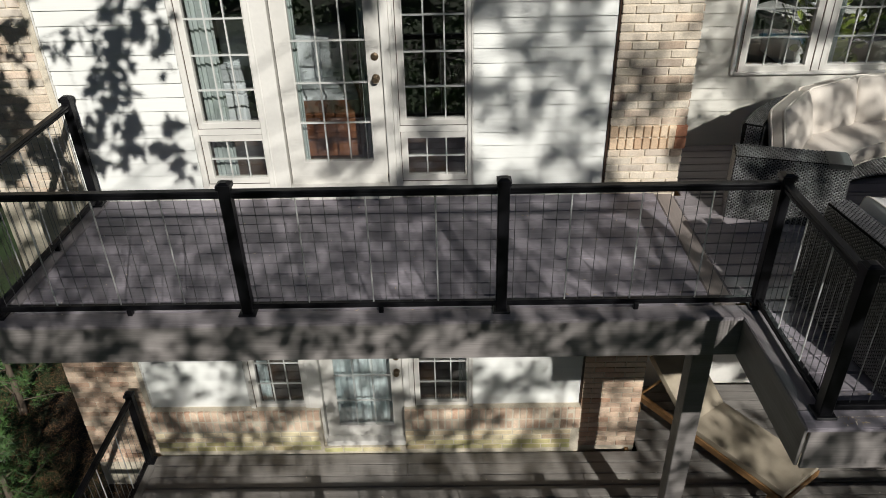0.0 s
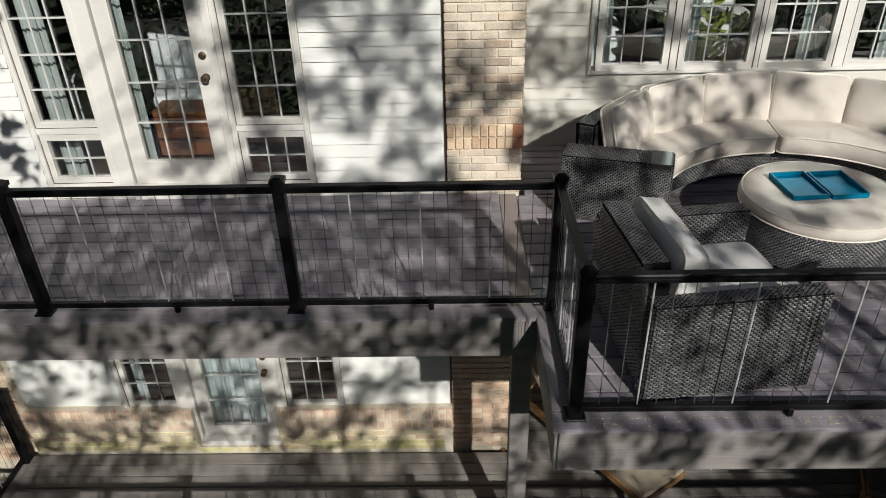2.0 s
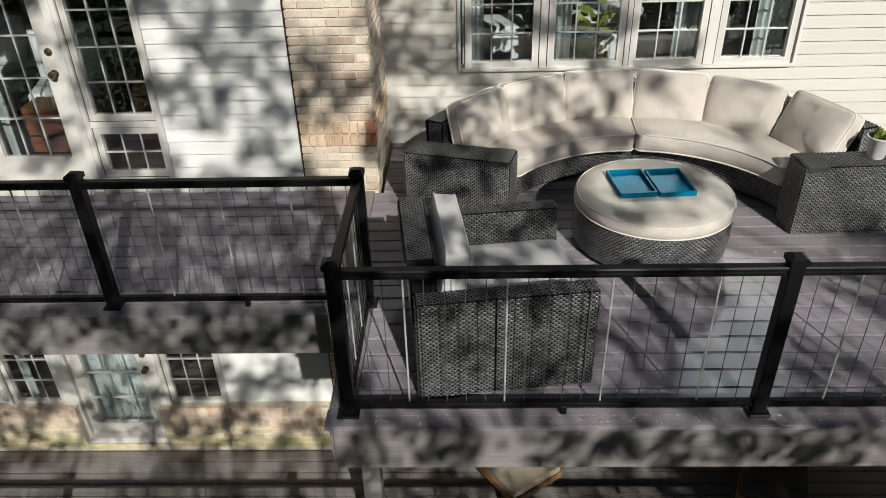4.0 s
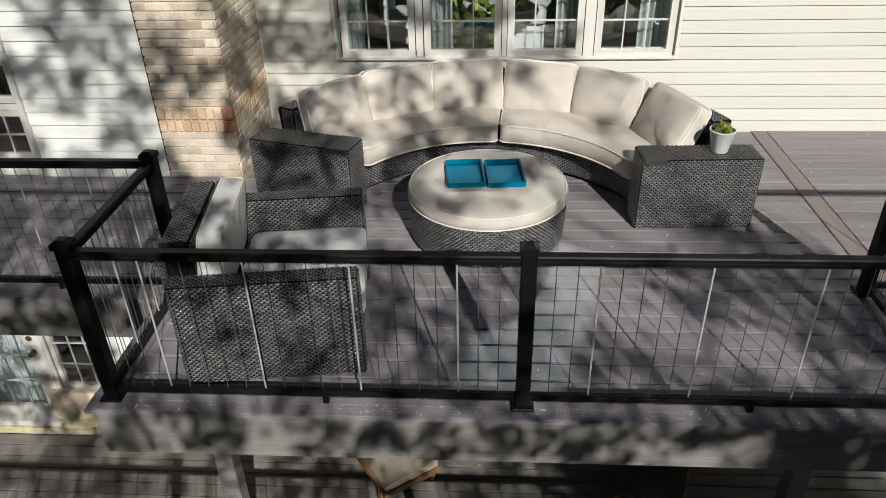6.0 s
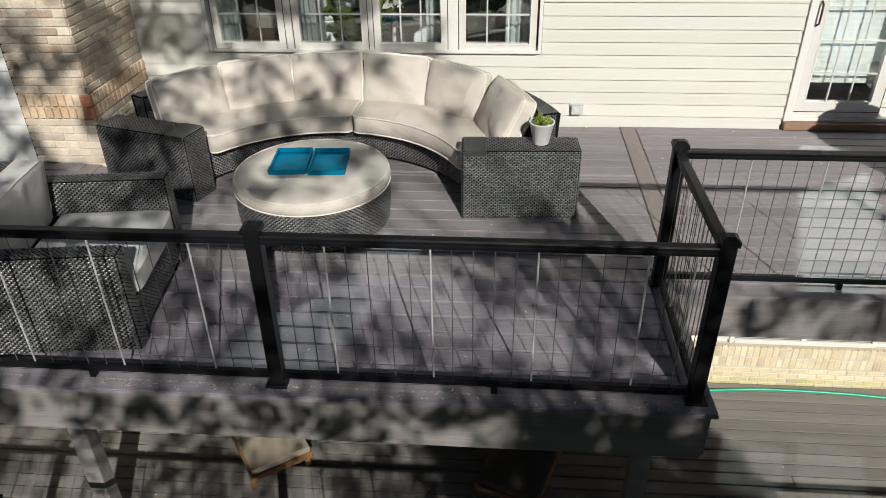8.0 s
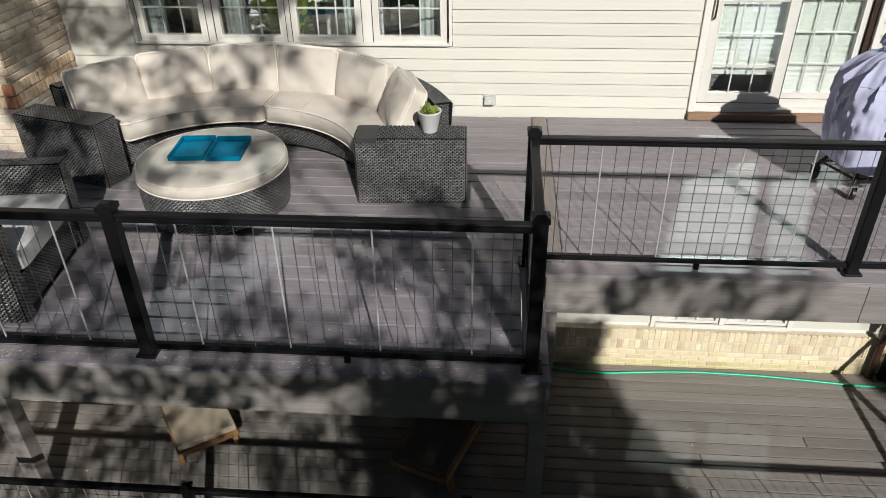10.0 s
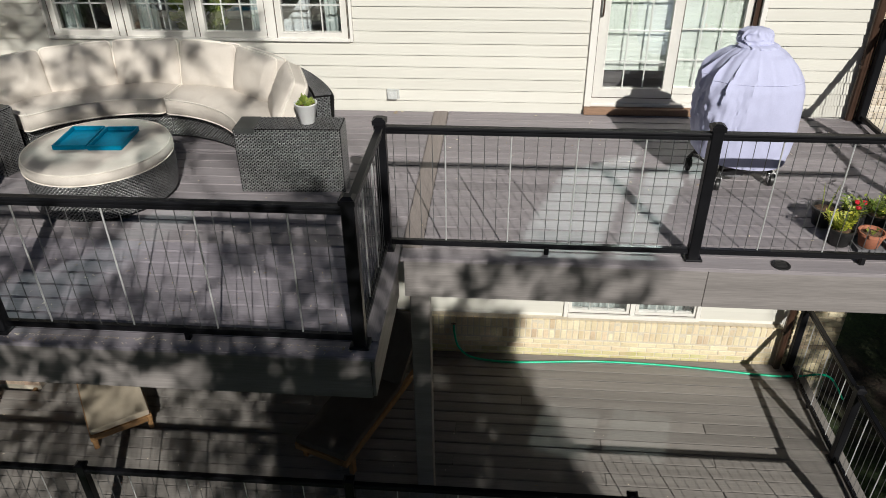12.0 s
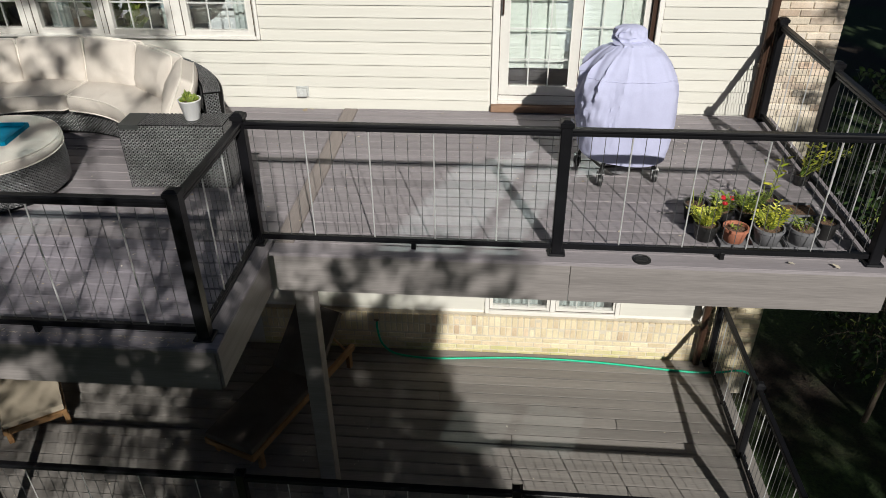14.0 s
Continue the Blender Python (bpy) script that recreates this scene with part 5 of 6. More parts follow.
# teak loungers on the lower deck
def lounger(m, label, pad):
    """Runs along y from its foot; the back is raised."""
    t = thing("sun_lounger", m, label, "lounger", "teak loungers on the lower deck")
    W, L, B = 0.60, 1.12, 0.80
    for x in (0.0, W - 0.05):
        part("side_rail", boxes((x, 0, 0.20, x + 0.05, L + 0.75, 0.275), bevel=0.005), M_TEAK, t)
    for y in (0.0, L):
        part("cross_rail", boxes((0.051, y, 0.205, W - 0.051, y + 0.045, 0.27)), M_TEAK, t)
    for x in (0.002, W - 0.052):
        for y in (0.10, L + 0.62):
            part("leg", boxes((x, y, 0.001, x + 0.05, y + 0.06, 0.199), bevel=0.004), M_TEAK, t)
    for k in range(9):
        part("slat", boxes((0.052, 0.06 + k * 0.118, 0.255, W - 0.052, 0.14 + k * 0.118, 0.2745)), M_TEAK, t)
    bm = boxes((0.015, 0.012, 0.276, W - 0.015, L, 0.345))
    chamfer(bm, 0.014, 2)
    part("seat_pad", bm, pad, t, "canvas seat pad")
    tilt = Matrix.Translation((0, L + 0.01, 0.275)) @ pose(0, 0, 0, 43, 0, 0)
    for x in (0.055, W - 0.10):
        part("back_rail", boxes((x, 0, -0.03, x + 0.045, B, 0.0)), M_TEAK, t, "", False, tilt)
    for k in range(7):
        part("slat", boxes((0.101, 0.03 + k * 0.115, -0.02, W - 0.101, 0.11 + k * 0.115, -0.001)), M_TEAK, t, "", False, tilt)
    bm = boxes((0.015, 0.012, 0.001, W - 0.015, B, 0.07))
    chamfer(bm, 0.014, 2)
    part("back_pad", bm, pad, t, "canvas back pad", False, tilt)
    for x in (0.07, W - 0.09):
        bm = bmesh.new()
        tube(bm, [(x, L + 0.42, 0.62), (x, L + 0.66, 0.24)], 0.014, 6)
        part("strut", bm, M_TEAK, t)


lounger(Matrix.Translation((3.09, 4.49, LOW)) @ pose(0, 0, 0, 0, 0, 35.5), "teak sun lounger, tan pad, raised back, in dappled sun", M_LOUNGE)
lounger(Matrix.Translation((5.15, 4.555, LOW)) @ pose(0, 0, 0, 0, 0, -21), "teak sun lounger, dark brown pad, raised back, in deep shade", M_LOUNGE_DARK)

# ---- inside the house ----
curtain(-1.99, -1.80, 3.07, 5.1, 5.72, M_CURTAIN, "dimmed sheer white curtain gathered beside the sidelight", 4, 0.02)
curtain(-0.66, -0.52, 3.15, 5.1, 5.70, M_CURTAIN, "dimmed sheer white curtain gathered beside the door", 3, 0.015)
curtain(-1.27, -1.16, 3.15, 5.1, 5.70, M_CURTAIN, "dimmed sheer white curtain gathered beside the door", 3, 0.015)
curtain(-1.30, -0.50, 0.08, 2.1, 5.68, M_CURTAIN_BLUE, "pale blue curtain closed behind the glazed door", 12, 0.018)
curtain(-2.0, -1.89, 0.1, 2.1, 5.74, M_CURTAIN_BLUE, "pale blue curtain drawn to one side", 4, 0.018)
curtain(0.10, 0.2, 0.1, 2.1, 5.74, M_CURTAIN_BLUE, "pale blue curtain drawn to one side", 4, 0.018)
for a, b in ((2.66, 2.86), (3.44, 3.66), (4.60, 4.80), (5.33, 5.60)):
    curtain(a, b, 3.10, 5.45, 6.74, M_CURTAIN, "dimmed sheer white curtain gathered beside the casement", 4, 0.02)
curtain(7.92, 9.37, 0.45, 1.9, 6.72, M_CURTAIN, "dimmed sheer white curtain closed behind the basement window", 18, 0.02)


def inside_chair(x, y, z, turn, label):
    c = thing("slipcovered_chair", Matrix.Translation((x, y, z)) @ pose(0, 0, 0, 0, 0, turn), label, "chair", "chairs inside the house")
    for n, d, bev in (("skirt", (-0.30, -0.30, 0.01, 0.30, 0.30, 0.36), 0.02), ("seat", (-0.31, -0.31, 0.361, 0.31, 0.25, 0.47), 0.04), ("backrest", (-0.31, 0.251, 0.361, 0.31, 0.37, 0.98), 0.05)):
        bm = boxes(d)
        chamfer(bm, bev, 3)
        part(n, bm, M_CHAIR, c, "", True)


inside_chair(-1.2, 6.85, 3.06, 15, "white slipcovered chair near the glazed door")
inside_chair(-2.2, 7.3, 3.06, -20, "white slipcovered chair further inside")
inside_chair(4.35, 9.0, 3.06, 180, "white slipcovered chair at the round table")
inside_chair(3.1, 8.9, 3.06, 90, "white slipcovered chair at the round table")
chest = thing("wooden_chest", (-1.05, 6.30, 3.06), "reddish brown wooden chest with a lid", "chest")
part("body", boxes((-0.28, -0.17, 0.03, 0.28, 0.17, 0.40), bevel=0.01), M_CHEST, chest)
part("lid", boxes((-0.29, -0.18, 0.4005, 0.29, 0.18, 0.45), bevel=0.012), M_CHEST, chest)
tab = thing("round_table", (4.1, 8.3, 3.06), "round white-topped dining table inside the house", "table")
bm = bmesh.new()
lathe(bm, [(0.55, 0.70), (0.57, 0.71), (0.57, 0.735), (0.55, 0.745)], 40)
part("tabletop", bm, M_TABLE, tab, "", True)
bm = bmesh.new()
lathe(bm, [(0.28, 0.0), (0.26, 0.03), (0.06, 0.08), (0.05, 0.66), (0.20, 0.699)], 20)
part("pedestal", bm, M_TABLE, tab, "", True)
random.seed(8)
potted_plant(3.85, 7.25, 0.13, 0.24, M_POT, M_LEAF_POT, 1.3, 12, 0.16, "leafy green house plant in a white pot indoors", z=3.06, lean=0.5, per=10)

# ---- trees, shrubs ----
def u_v(u, v, y):
    """The place at depth y whose shadow ray carries the numbers u (across) and v (up)."""
    return Vector((u - 0.335 * y, y, v - 0.655 * y))


def limb(bm, a, b, r0, r1, bend, n=6, sides=7):
    a, b = Vector(a), Vector(b)
    side = Vector((random.uniform(-1, 1), random.uniform(-1, 1), random.uniform(-0.3, 0.6))) * bend * (b - a).length
    pts = [a.lerp(b, k / n) + side * math.sin(math.pi * k / n) for k in range(n + 1)]
    tube(bm, pts, [r0 + (r1 - r0) * k / n for k in range(n + 1)], sides)
    return pts


def ground_z(x, y):
    return GROUND - 0.02 * max(0, -y) * (1 if y > -40 else 40 / max(40, -y)) + 0.12 * noise.noise((x * 0.3, y * 0.3, 0))


def broadleaf(base, top, clumps, leaf_size, shape, per, rad, label, trunk=0.16, leaf_mat=None, group="trees round the house", hub=1.2):
    """A broadleaf tree or shrub: trunk, limbs, twigs, and clumps of leaves."""
    t = thing("tree", (base[0], base[1], ground_z(base[0], base[1]) - 0.03), label, "tree", group)
    o = t.matrix_basis.translation
    wood, crown = bmesh.new(), bmesh.new()
    trunk_pts = limb(wood, Vector((0, 0, 0)), Vector(top) - o, trunk, trunk * 0.35, 0.03, 10, 10)
    hubs = {}
    for c in clumps:
        hubs.setdefault((round(c.x / hub), round(c.z / hub)), []).append(c - o)
    for cs in hubs.values():
        m = sum(cs, Vector()) / len(cs)
        src = min(trunk_pts[4:], key=lambda p: (p - m).length + max(0, p.z - m.z) * 2)
        pts = limb(wood, src, m, trunk * 0.09, 0.005, 0.16)
        for c in cs:
            limb(wood, min(pts[2:], key=lambda p: (p - c).length), c, 0.004, 0.002, 0.1, 3, 5)
    for c in clumps:
        r = rad * random.uniform(0.7, 1.3)
        sq = Vector((random.uniform(0.7, 1.4), 1.0, random.uniform(0.6, 1.1)))
        for _ in range(int(per * random.uniform(0.6, 1.3))):
            q = Vector((random.gauss(0, 0.55), random.gauss(0, 0.55), random.gauss(0, 0.55)))
            leaf(crown, c - o + Vector((q.x * sq.x, q.y * sq.y, q.z * sq.z)) * r, leaf_size * random.uniform(0.7, 1.3), shape)
    part("trunk", wood, M_BARK, t, "", True)
    part("crown", crown, leaf_mat or M_LEAF, t)
    return t


def low_and_dense(u, v):
    return (v < 4.78 and u > (6.35 if v > 4.4 else 6.4)) or (v < 5.0 and 7.65 < u < 8.35)


def thick(u, v):
    """How thickly the unseen crowns stand between the sun and the house, tuned to the shade wanted: over 0 means a
    clump.
    """
    b = 0.06
    if v > 6.15 and u > 3.5:
        b = 0.06 - 0.10 * max(0, u - 4.6)
        if v > 7.8:
            b = 0.36 if u < 5.2 else 0.22 if u < 6.25 else b
        elif v > 6.9 and u < 5.9:
            b = 0.28 if u < 5.4 else 0.15
        elif u > 5.6:
            b -= 0.12
        elif u > 5.0 or v > 6.6:
            b += 0.03
    elif v > 6.5:
        b = (0.26 if u < 2.2 else 0.12) if u > 0.9 else -9
    elif 4.45 < v < 4.85 and u > 2.5:
        b = 0.14 if u > 4.4 else 0.34
    elif v > 5.4 and u < 4:
        b = 0.62 if 1.1 < u < 2.3 else 0.52 if u < 1.2 else 0.42 if u < 3.2 else 0.22
    elif 4.95 < v <= 5.4 and u < 3.2:
        b = 0.42
    elif v < 3.4:
        b = 0.10 if 1.5 < u < 3.3 else 0.30 if u < 4.5 else 0.02
    elif v < 4.5:
        b = 0.22 if u < 1.5 else 0.10 if u < 2.2 else 0.0 if u < 3.3 else 0.05
    elif u > 5.9 and v > 4.7:
        b = 0.09
    elif u > 4.75 and v > 4.7:
        b = 0.0
    if 3.3 < u < 4.35 and 4.85 < v < 5.5:
        b = -0.28
    elif 4.35 <= u < 4.95 and 4.85 < v < 5.5:
        b = 0.42
    elif 5.2 <= u < 5.75 and 4.85 < v < 5.5:
        b = -0.10
    if v > 6.5 and 3.15 < u < 3.72:
        b = -0.06 if v < 7.4 else -0.16
    elif v > 6.5 and 3.72 <= u < 4.15:
        b = 0.25
    elif v > 6.9 and 4.15 <= u < 4.7:
        b = 0.24
    elif v > 6.5 and 2.2 < u <= 3.15:
        b = 0.30 if u > 2.6 else 0.16
    if u > 6.3 and 5.9 < v < 6.75:
        b = -0.22
    if low_and_dense(u, v):
        b = 2.0
    edge = 6.95 if v > 6.3 else 7.75 if v > 5.55 else 9.45
    if u > edge:
        b = -9
    elif u > 7.6 and v > 4.9 and not low_and_dense(u, v):
        b += 0.20 if 5.1 < v < 5.52 and u < 9.1 else 0.02
    return b + 0.7 * noise.noise((u * 0.9, v * 1.1, 3)) + 0.8 * noise.noise((u * 2.6, v * 2.8, 7))


random.seed(11)
near, far_, dense = [], [], []
STEP = 0.16
for i in range(76):
    for j in range(40):
        u, v = -2.6 + i * STEP + random.uniform(-0.07, 0.07), 2.3 + j * STEP + random.uniform(-0.07, 0.07)
        if thick(u, v) > 0:
            y = -3.1 + 2.0 * noise.noise((u * 0.6, v * 0.6, 20)) + random.uniform(-0.6, 0.6)
            (near if u < 3.6 else far_).append(u_v(u, v, y))
            if low_and_dense(u, v):
                dense.extend(u_v(u + random.uniform(-0.1, 0.1), v + random.uniform(-0.1, 0.1), y - random.uniform(0.3, 1.5)) for _ in range(2))
broadleaf((-0.3, -6.8, 0), u_v(-2.3, 5.6, -4.5), near, 0.075, OVAL, 24, 0.12, "tall broadleaf tree standing behind the deck", 0.14)
# slim trees in front of the basement wall
random.seed(19)
for x, y, h in ((3.38, -4.2, 7.3), (4.46, -4.6, 7.4)):
    cl = [Vector((x + random.gauss(0, 0.4), y + random.gauss(0, 0.3), h - 0.3 + random.uniform(-0.7, 0.4))) for _ in range(9)]
    broadleaf((x, y, 0), (x + 0.06, y, h), cl, 0.075, OVAL, 18, 0.12, "slim young tree standing before the lower deck", 0.06)
random.seed(23)
broadleaf((9.6, -7.0, 0), u_v(7.7, 4.9, -5.0), far_, 0.075, OVAL, 24, 0.12, "tall broadleaf tree with an open crown behind the deck", 0.14)
broadleaf((10.2, -6.2, 0), u_v(8.0, 3.9, -4.6), dense, 0.095, OVAL, 26, 0.14, "dense low broadleaf tree behind the deck", 0.08)
# tree out of view, added to keep the sun off the eastern ground
side = [u_v(random.uniform(12.8, 17.5), random.uniform(-0.8, 5.2), random.uniform(-6.0, -2.5)) for _ in range(640)]
broadleaf((17.0, -6.0, 0), u_v(15.0, 5.0, -4.5), side, 0.12, OVAL, 26, 0.22, "unseen dense tree added to shade the ground east of the decks", 0.12)
MAPLE_CLUMPS = ((-0.62, 8.18, 2), (-0.4, 8.25, 2), (-0.88, 8.04, 1), (-0.55, 8.0, 2), (-0.72, 7.85, 2), (-1.0, 7.84, 1), (-0.3, 8.05, 1), (-0.93, 7.7, 1), (-0.78, 7.58, 2), (-0.86, 7.4, 1), (-0.68, 7.45, 1),
                (-0.62, 7.3, 1), (-0.84, 7.18, 1), (-1.05, 7.22, 1), (-0.58, 7.12, 2), (-0.36, 7.24, 1), (-0.5, 7.02, 1), (-1.1, 6.98, 2), (-0.92, 6.95, 1), (-1.44, 8.05, 2), (-1.6, 7.45, 2), (-1.52, 7.1, 2),
                (-1.8, 6.9, 2), (-1.36, 7.7, 1), (-1.7, 7.8, 2), (-1.9, 7.3, 2), (-1.3, 6.7, 2), (-1.6, 6.4, 2), (-0.6, 8.45, 3), (-1.2, 8.4, 3), (-1.0, 6.3, 2), (-1.35, 5.9, 2),
                (-1.75, 7.2, 4), (-1.55, 7.3, 3), (-1.95, 7.0, 4), (-1.7, 7.6, 3), (-1.45, 6.95, 3), (-2.1, 7.4, 3), (-1.85, 6.9, 4))
# a maple bough close to the projecting wall
random.seed(3)
mp = []
for u, v, n in MAPLE_CLUMPS:
    for _ in range(n):
        mp.append(u_v(u + random.gauss(0, 0.06), v + random.gauss(0, 0.06), random.uniform(1.75, 2.15) if v > 6.9 else random.uniform(0.3, 0.8)))
broadleaf((-4.9, -1.5, 0), (-4.2, -0.3, 7.0), mp, 0.105, MAPLE, 15, 0.10, "young maple beside the deck, one bough over it", 0.06)


# pines at the west side, shrubs at the east side
def pine_bough(bm, wood, p, way, length):
    pts = [p + way * length * k / 6 + Vector((0, 0, -0.10 * length * (k / 6) ** 2)) for k in range(7)]
    tube(wood, pts, [0.010 * (1 - 0.11 * k) for k in range(7)], 5)
    for k in range(1, 7):
        for s in range(3):
            q = pts[k] + Vector((random.gauss(0, 0.05), random.gauss(0, 0.05), random.gauss(0, 0.03)))
            for _ in range(16):
                d = (way * 0.9 + Vector((random.gauss(0, 0.7), random.gauss(0, 0.7), random.gauss(0, 0.6)))).normalized()
                e = d.orthogonal().normalized() * 0.0022
                tip = q + d * random.uniform(0.07, 0.13)
                bm.faces.new([bm.verts.new(c) for c in (q - e, q + e, tip)])


def pine(x, y, height, label, z_low=0.25, spread=0.9, count=34):
    g = ground_z(x, y)
    t = thing("pine_tree", (x, y, g - 0.02), label, "tree", "pines beside the decks")
    wood, green = bmesh.new(), bmesh.new()
    limb(wood, (0, 0, 0), (0.05, 0, height), 0.05, 0.012, 0.02, 8, 8)
    for k in range(count):
        f = k / count
        a = k * 2.4 + random.uniform(-0.3, 0.3)
        pine_bough(green, wood, Vector((0, 0, z_low + (height - z_low) * f)), Vector((math.cos(a), math.sin(a), 0.25 + 0.5 * f)).normalized(), spread * (1 - 0.75 * f) * random.uniform(0.7, 1.1))
    part("trunk", wood, M_BARK, t, "", True)
    part("needles", green, M_NEEDLE, t)


random.seed(31)
pine(-4.55, 5.0, 1.25, "young green pine beside the lower deck", 0.2, 0.75, 17)
pine(-5.35, 6.6, 1.5, "young green pine beside the house corner", 0.2, 0.8, 18)
pine(-4.6, 3.9, 1.8, "young green pine beside the lower deck", 0.3, 0.8)
pine(12.25, 3.0, 7.6, "tall green pine beside the raised deck", 4.2, 0.75, 60)


def shrub(x, y, r, h, n, mat, size, label, shape=OVAL):
    cl = []
    for _ in range(n):
        a, q = random.uniform(0, math.tau), random.random() ** 0.5
        cl.append(Vector((x + r * q * math.cos(a), y + r * q * math.sin(a), ground_z(x, y) + h * random.uniform(0.25, 1.0) * (1 - 0.45 * q * q))))
    broadleaf((x, y, 0), (x, y, ground_z(x, y) + h * 0.7), cl, size, shape, 22, 0.16, label, 0.035, mat, "shrubs beside the decks", 0.6)


shrub(11.9, 3.3, 0.45, 0.9, 30, M_LEAF_DARK, 0.05, "leafy green shrub beside the lower deck")
shrub(12.3, 6.1, 0.75, 4.3, 60, M_LEAF_POT, 0.055, "tall thin shrub reaching up beside the raised deck", BLADE)
shrub(12.6, 7.0, 0.8, 2.4, 60, M_LEAF_DARK, 0.07, "dark evergreen shrub beyond the brick corner")
shrub(13.6, 9.5, 1.2, 3.4, 80, M_LEAF_DARK, 0.09, "dark evergreen shrub beyond the brick corner")
shrub(-6.2, 6.6, 0.6, 1.2, 40, M_LEAF_DARK, 0.06, "dark green shrub at the house corner")

# brown pine straw on the bank west of the lower deck
random.seed(41)
bm = bmesh.new()
for _ in range(22000):
    x, y = random.triangular(-7.0, -3.25, -4.0), random.uniform(2.4, 7.5)
    p = Vector((x, y, ground_z(x, y) + random.uniform(0.004, 0.05)))
    a = random.uniform(0, math.tau)
    d = Vector((math.cos(a), math.sin(a), random.gauss(0, 0.25))) * random.uniform(0.02, 0.055)
    e = Vector((-math.sin(a), math.cos(a), 0)) * random.uniform(0.0012, 0.003)
    bm.faces.new([bm.verts.new(c) for c in (p - d - e, p - d + e, p + d)])
tagged(part("pine_straw", bm, M_STRAW), "brown fallen pine straw on the bank", "pine straw", "", "stuff")

# low undergrowth on the slope before the decks
random.seed(43)
bm = bmesh.new()
for _ in range(520):
    x, y = random.uniform(-9, 17), random.uniform(-13, -2.2)
    c = Vector((x, y, ground_z(x, y) + random.uniform(0.15, 0.5 + 0.12 * abs(y))))
    for _ in range(34):
        leaf(bm, c + Vector((random.gauss(0, 0.35), random.gauss(0, 0.35), random.gauss(0, 0.22))), random.uniform(0.09, 0.2), OVAL, 1.5)
tagged(part("undergrowth", bm, M_UNDER), "leafy green undergrowth on the slope before the decks", "undergrowth", "", "stuff")


# woods out of view, added to block low sky light, too many trees to count
random.seed(77)
wood, green = bmesh.new(), bmesh.new()
for k in range(150):
    if k < 90:
        x, y, h = random.uniform(-45, 55), random.uniform(-48, -22), random.uniform(8, 12)
    elif k < 120:
        x, y, h = random.uniform(-24, -9), random.uniform(-20, 12), random.uniform(12, 17)
    else:
        x, y, h = random.uniform(18.5, 32), random.uniform(-9, 16), random.uniform(12, 17)
    g = ground_z(x, y) - 0.3
    limb(wood, (x, y, g), (x + random.uniform(-0.6, 0.6), y, g + h), 0.22, 0.05, 0.03, 6, 6)
    for _ in range(34):
        f = random.uniform(0.25, 1.0)
        c = Vector((x + random.gauss(0, 1.5) * (1.2 - f * 0.6), y + random.gauss(0, 1.5), g + h * f))
        for _ in range(14):
            leaf(green, c + Vector((random.gauss(0, 0.5), random.gauss(0, 0.5), random.gauss(0, 0.4))), random.uniform(0.6, 1.0), OVAL)
woods = thing("woods", (0, 0, 0), "unseen leafy woods added to block low sky light", "woods", "", "stuff")
part("trunks", wood, M_BARK, woods, "", True)
part("foliage", green, M_LEAF_DARK, woods)

# dry leaf scraps lying about on both decks, and a pale line by the railing
random.seed(13)
bm = bmesh.new()


def scrap(x, y, z, small=1.0):
    a, s = random.uniform(0, math.tau), random.uniform(0.006, 0.017) * small
    d, e = Vector((math.cos(a), math.sin(a), random.uniform(-0.1, 0.1))) * s, Vector((-math.sin(a), math.cos(a), random.uniform(0, 0.5))) * s * random.uniform(0.15, 0.42)
    p = Vector((x, y, z + 0.005))
    bm.faces.new([bm.verts.new(c) for c in (p - d, p + e * 0.8, p + d, p - e)])


for _ in range(420):
    scrap(random.uniform(2.1, 6.3), random.triangular(2.75, 6.3, 2.9), DECK)
for _ in range(190):
    scrap(random.uniform(2.1, 6.3), random.uniform(2.73, 2.79), DECK)
# tiny pale scraps in a row draw the thin bright line below the bottom rail
for _ in range(900):
    scrap(random.uniform(2.1, 6.3), random.gauss(2.800, 0.003), DECK - 0.003, 0.5)
for _ in range(200):
    scrap(random.uniform(6.5, 10.3), random.triangular(3.8, 6.4, 6.35), DECK)
for _ in range(120):
    scrap(random.uniform(-2.8, 1.8), random.uniform(3.8, 5.35), DECK)
for _ in range(260):
    scrap(random.uniform(-3, 10.3), random.uniform(3.6, 5.3), LOW)
for x, y, size in ((6.03, 6.36, 0.05), (6.10, 6.40, 0.035), (5.93, 6.39, 0.03), (9.92, 3.83, 0.045), (10.2, 3.80, 0.05), (7.4, 6.36, 0.03), (4.9, 6.30, 0.035)):
    a, p = random.uniform(0, math.tau), Vector((x, y, DECK + 0.012))
    d, e = Vector((math.cos(a), math.sin(a), 0.25)), Vector((-math.sin(a), math.cos(a), 0.1))
    bm.faces.new([bm.verts.new(p + (d * q + e * k) * size) for k, q in MAPLE])
litter = tagged(part("leaf_litter", bm, M_LITTER), "scattered dry leaf scraps and a thin pale line on the boards", "leaves", "", "stuff")

# ---- siding ----
SIDE = {}
EXPO = 0.1145


def siding_mesh(length, mat):
    key = (round(length, 2), mat.name)
    if key not in SIDE:
        bm = bmesh.new()
        prof = [(-0.020, 0.0), (-0.0195, 0.005), (-0.004, EXPO + 0.002), (-0.001, EXPO + 0.002), (-0.001, 0.0)]
        a = [bm.verts.new((0, y, z)) for y, z in prof]
        b = [bm.verts.new((key[0], y, z)) for y, z in prof]
        for k in range(len(prof)):
            bm.faces.new((a[k], a[(k + 1) % len(prof)], b[(k + 1) % len(prof)], b[k]))
        bm.faces.new(a[::-1])
        bm.faces.new(b)
        SIDE[key] = data_of("siding_board", bm, mat)
    return SIDE[key]


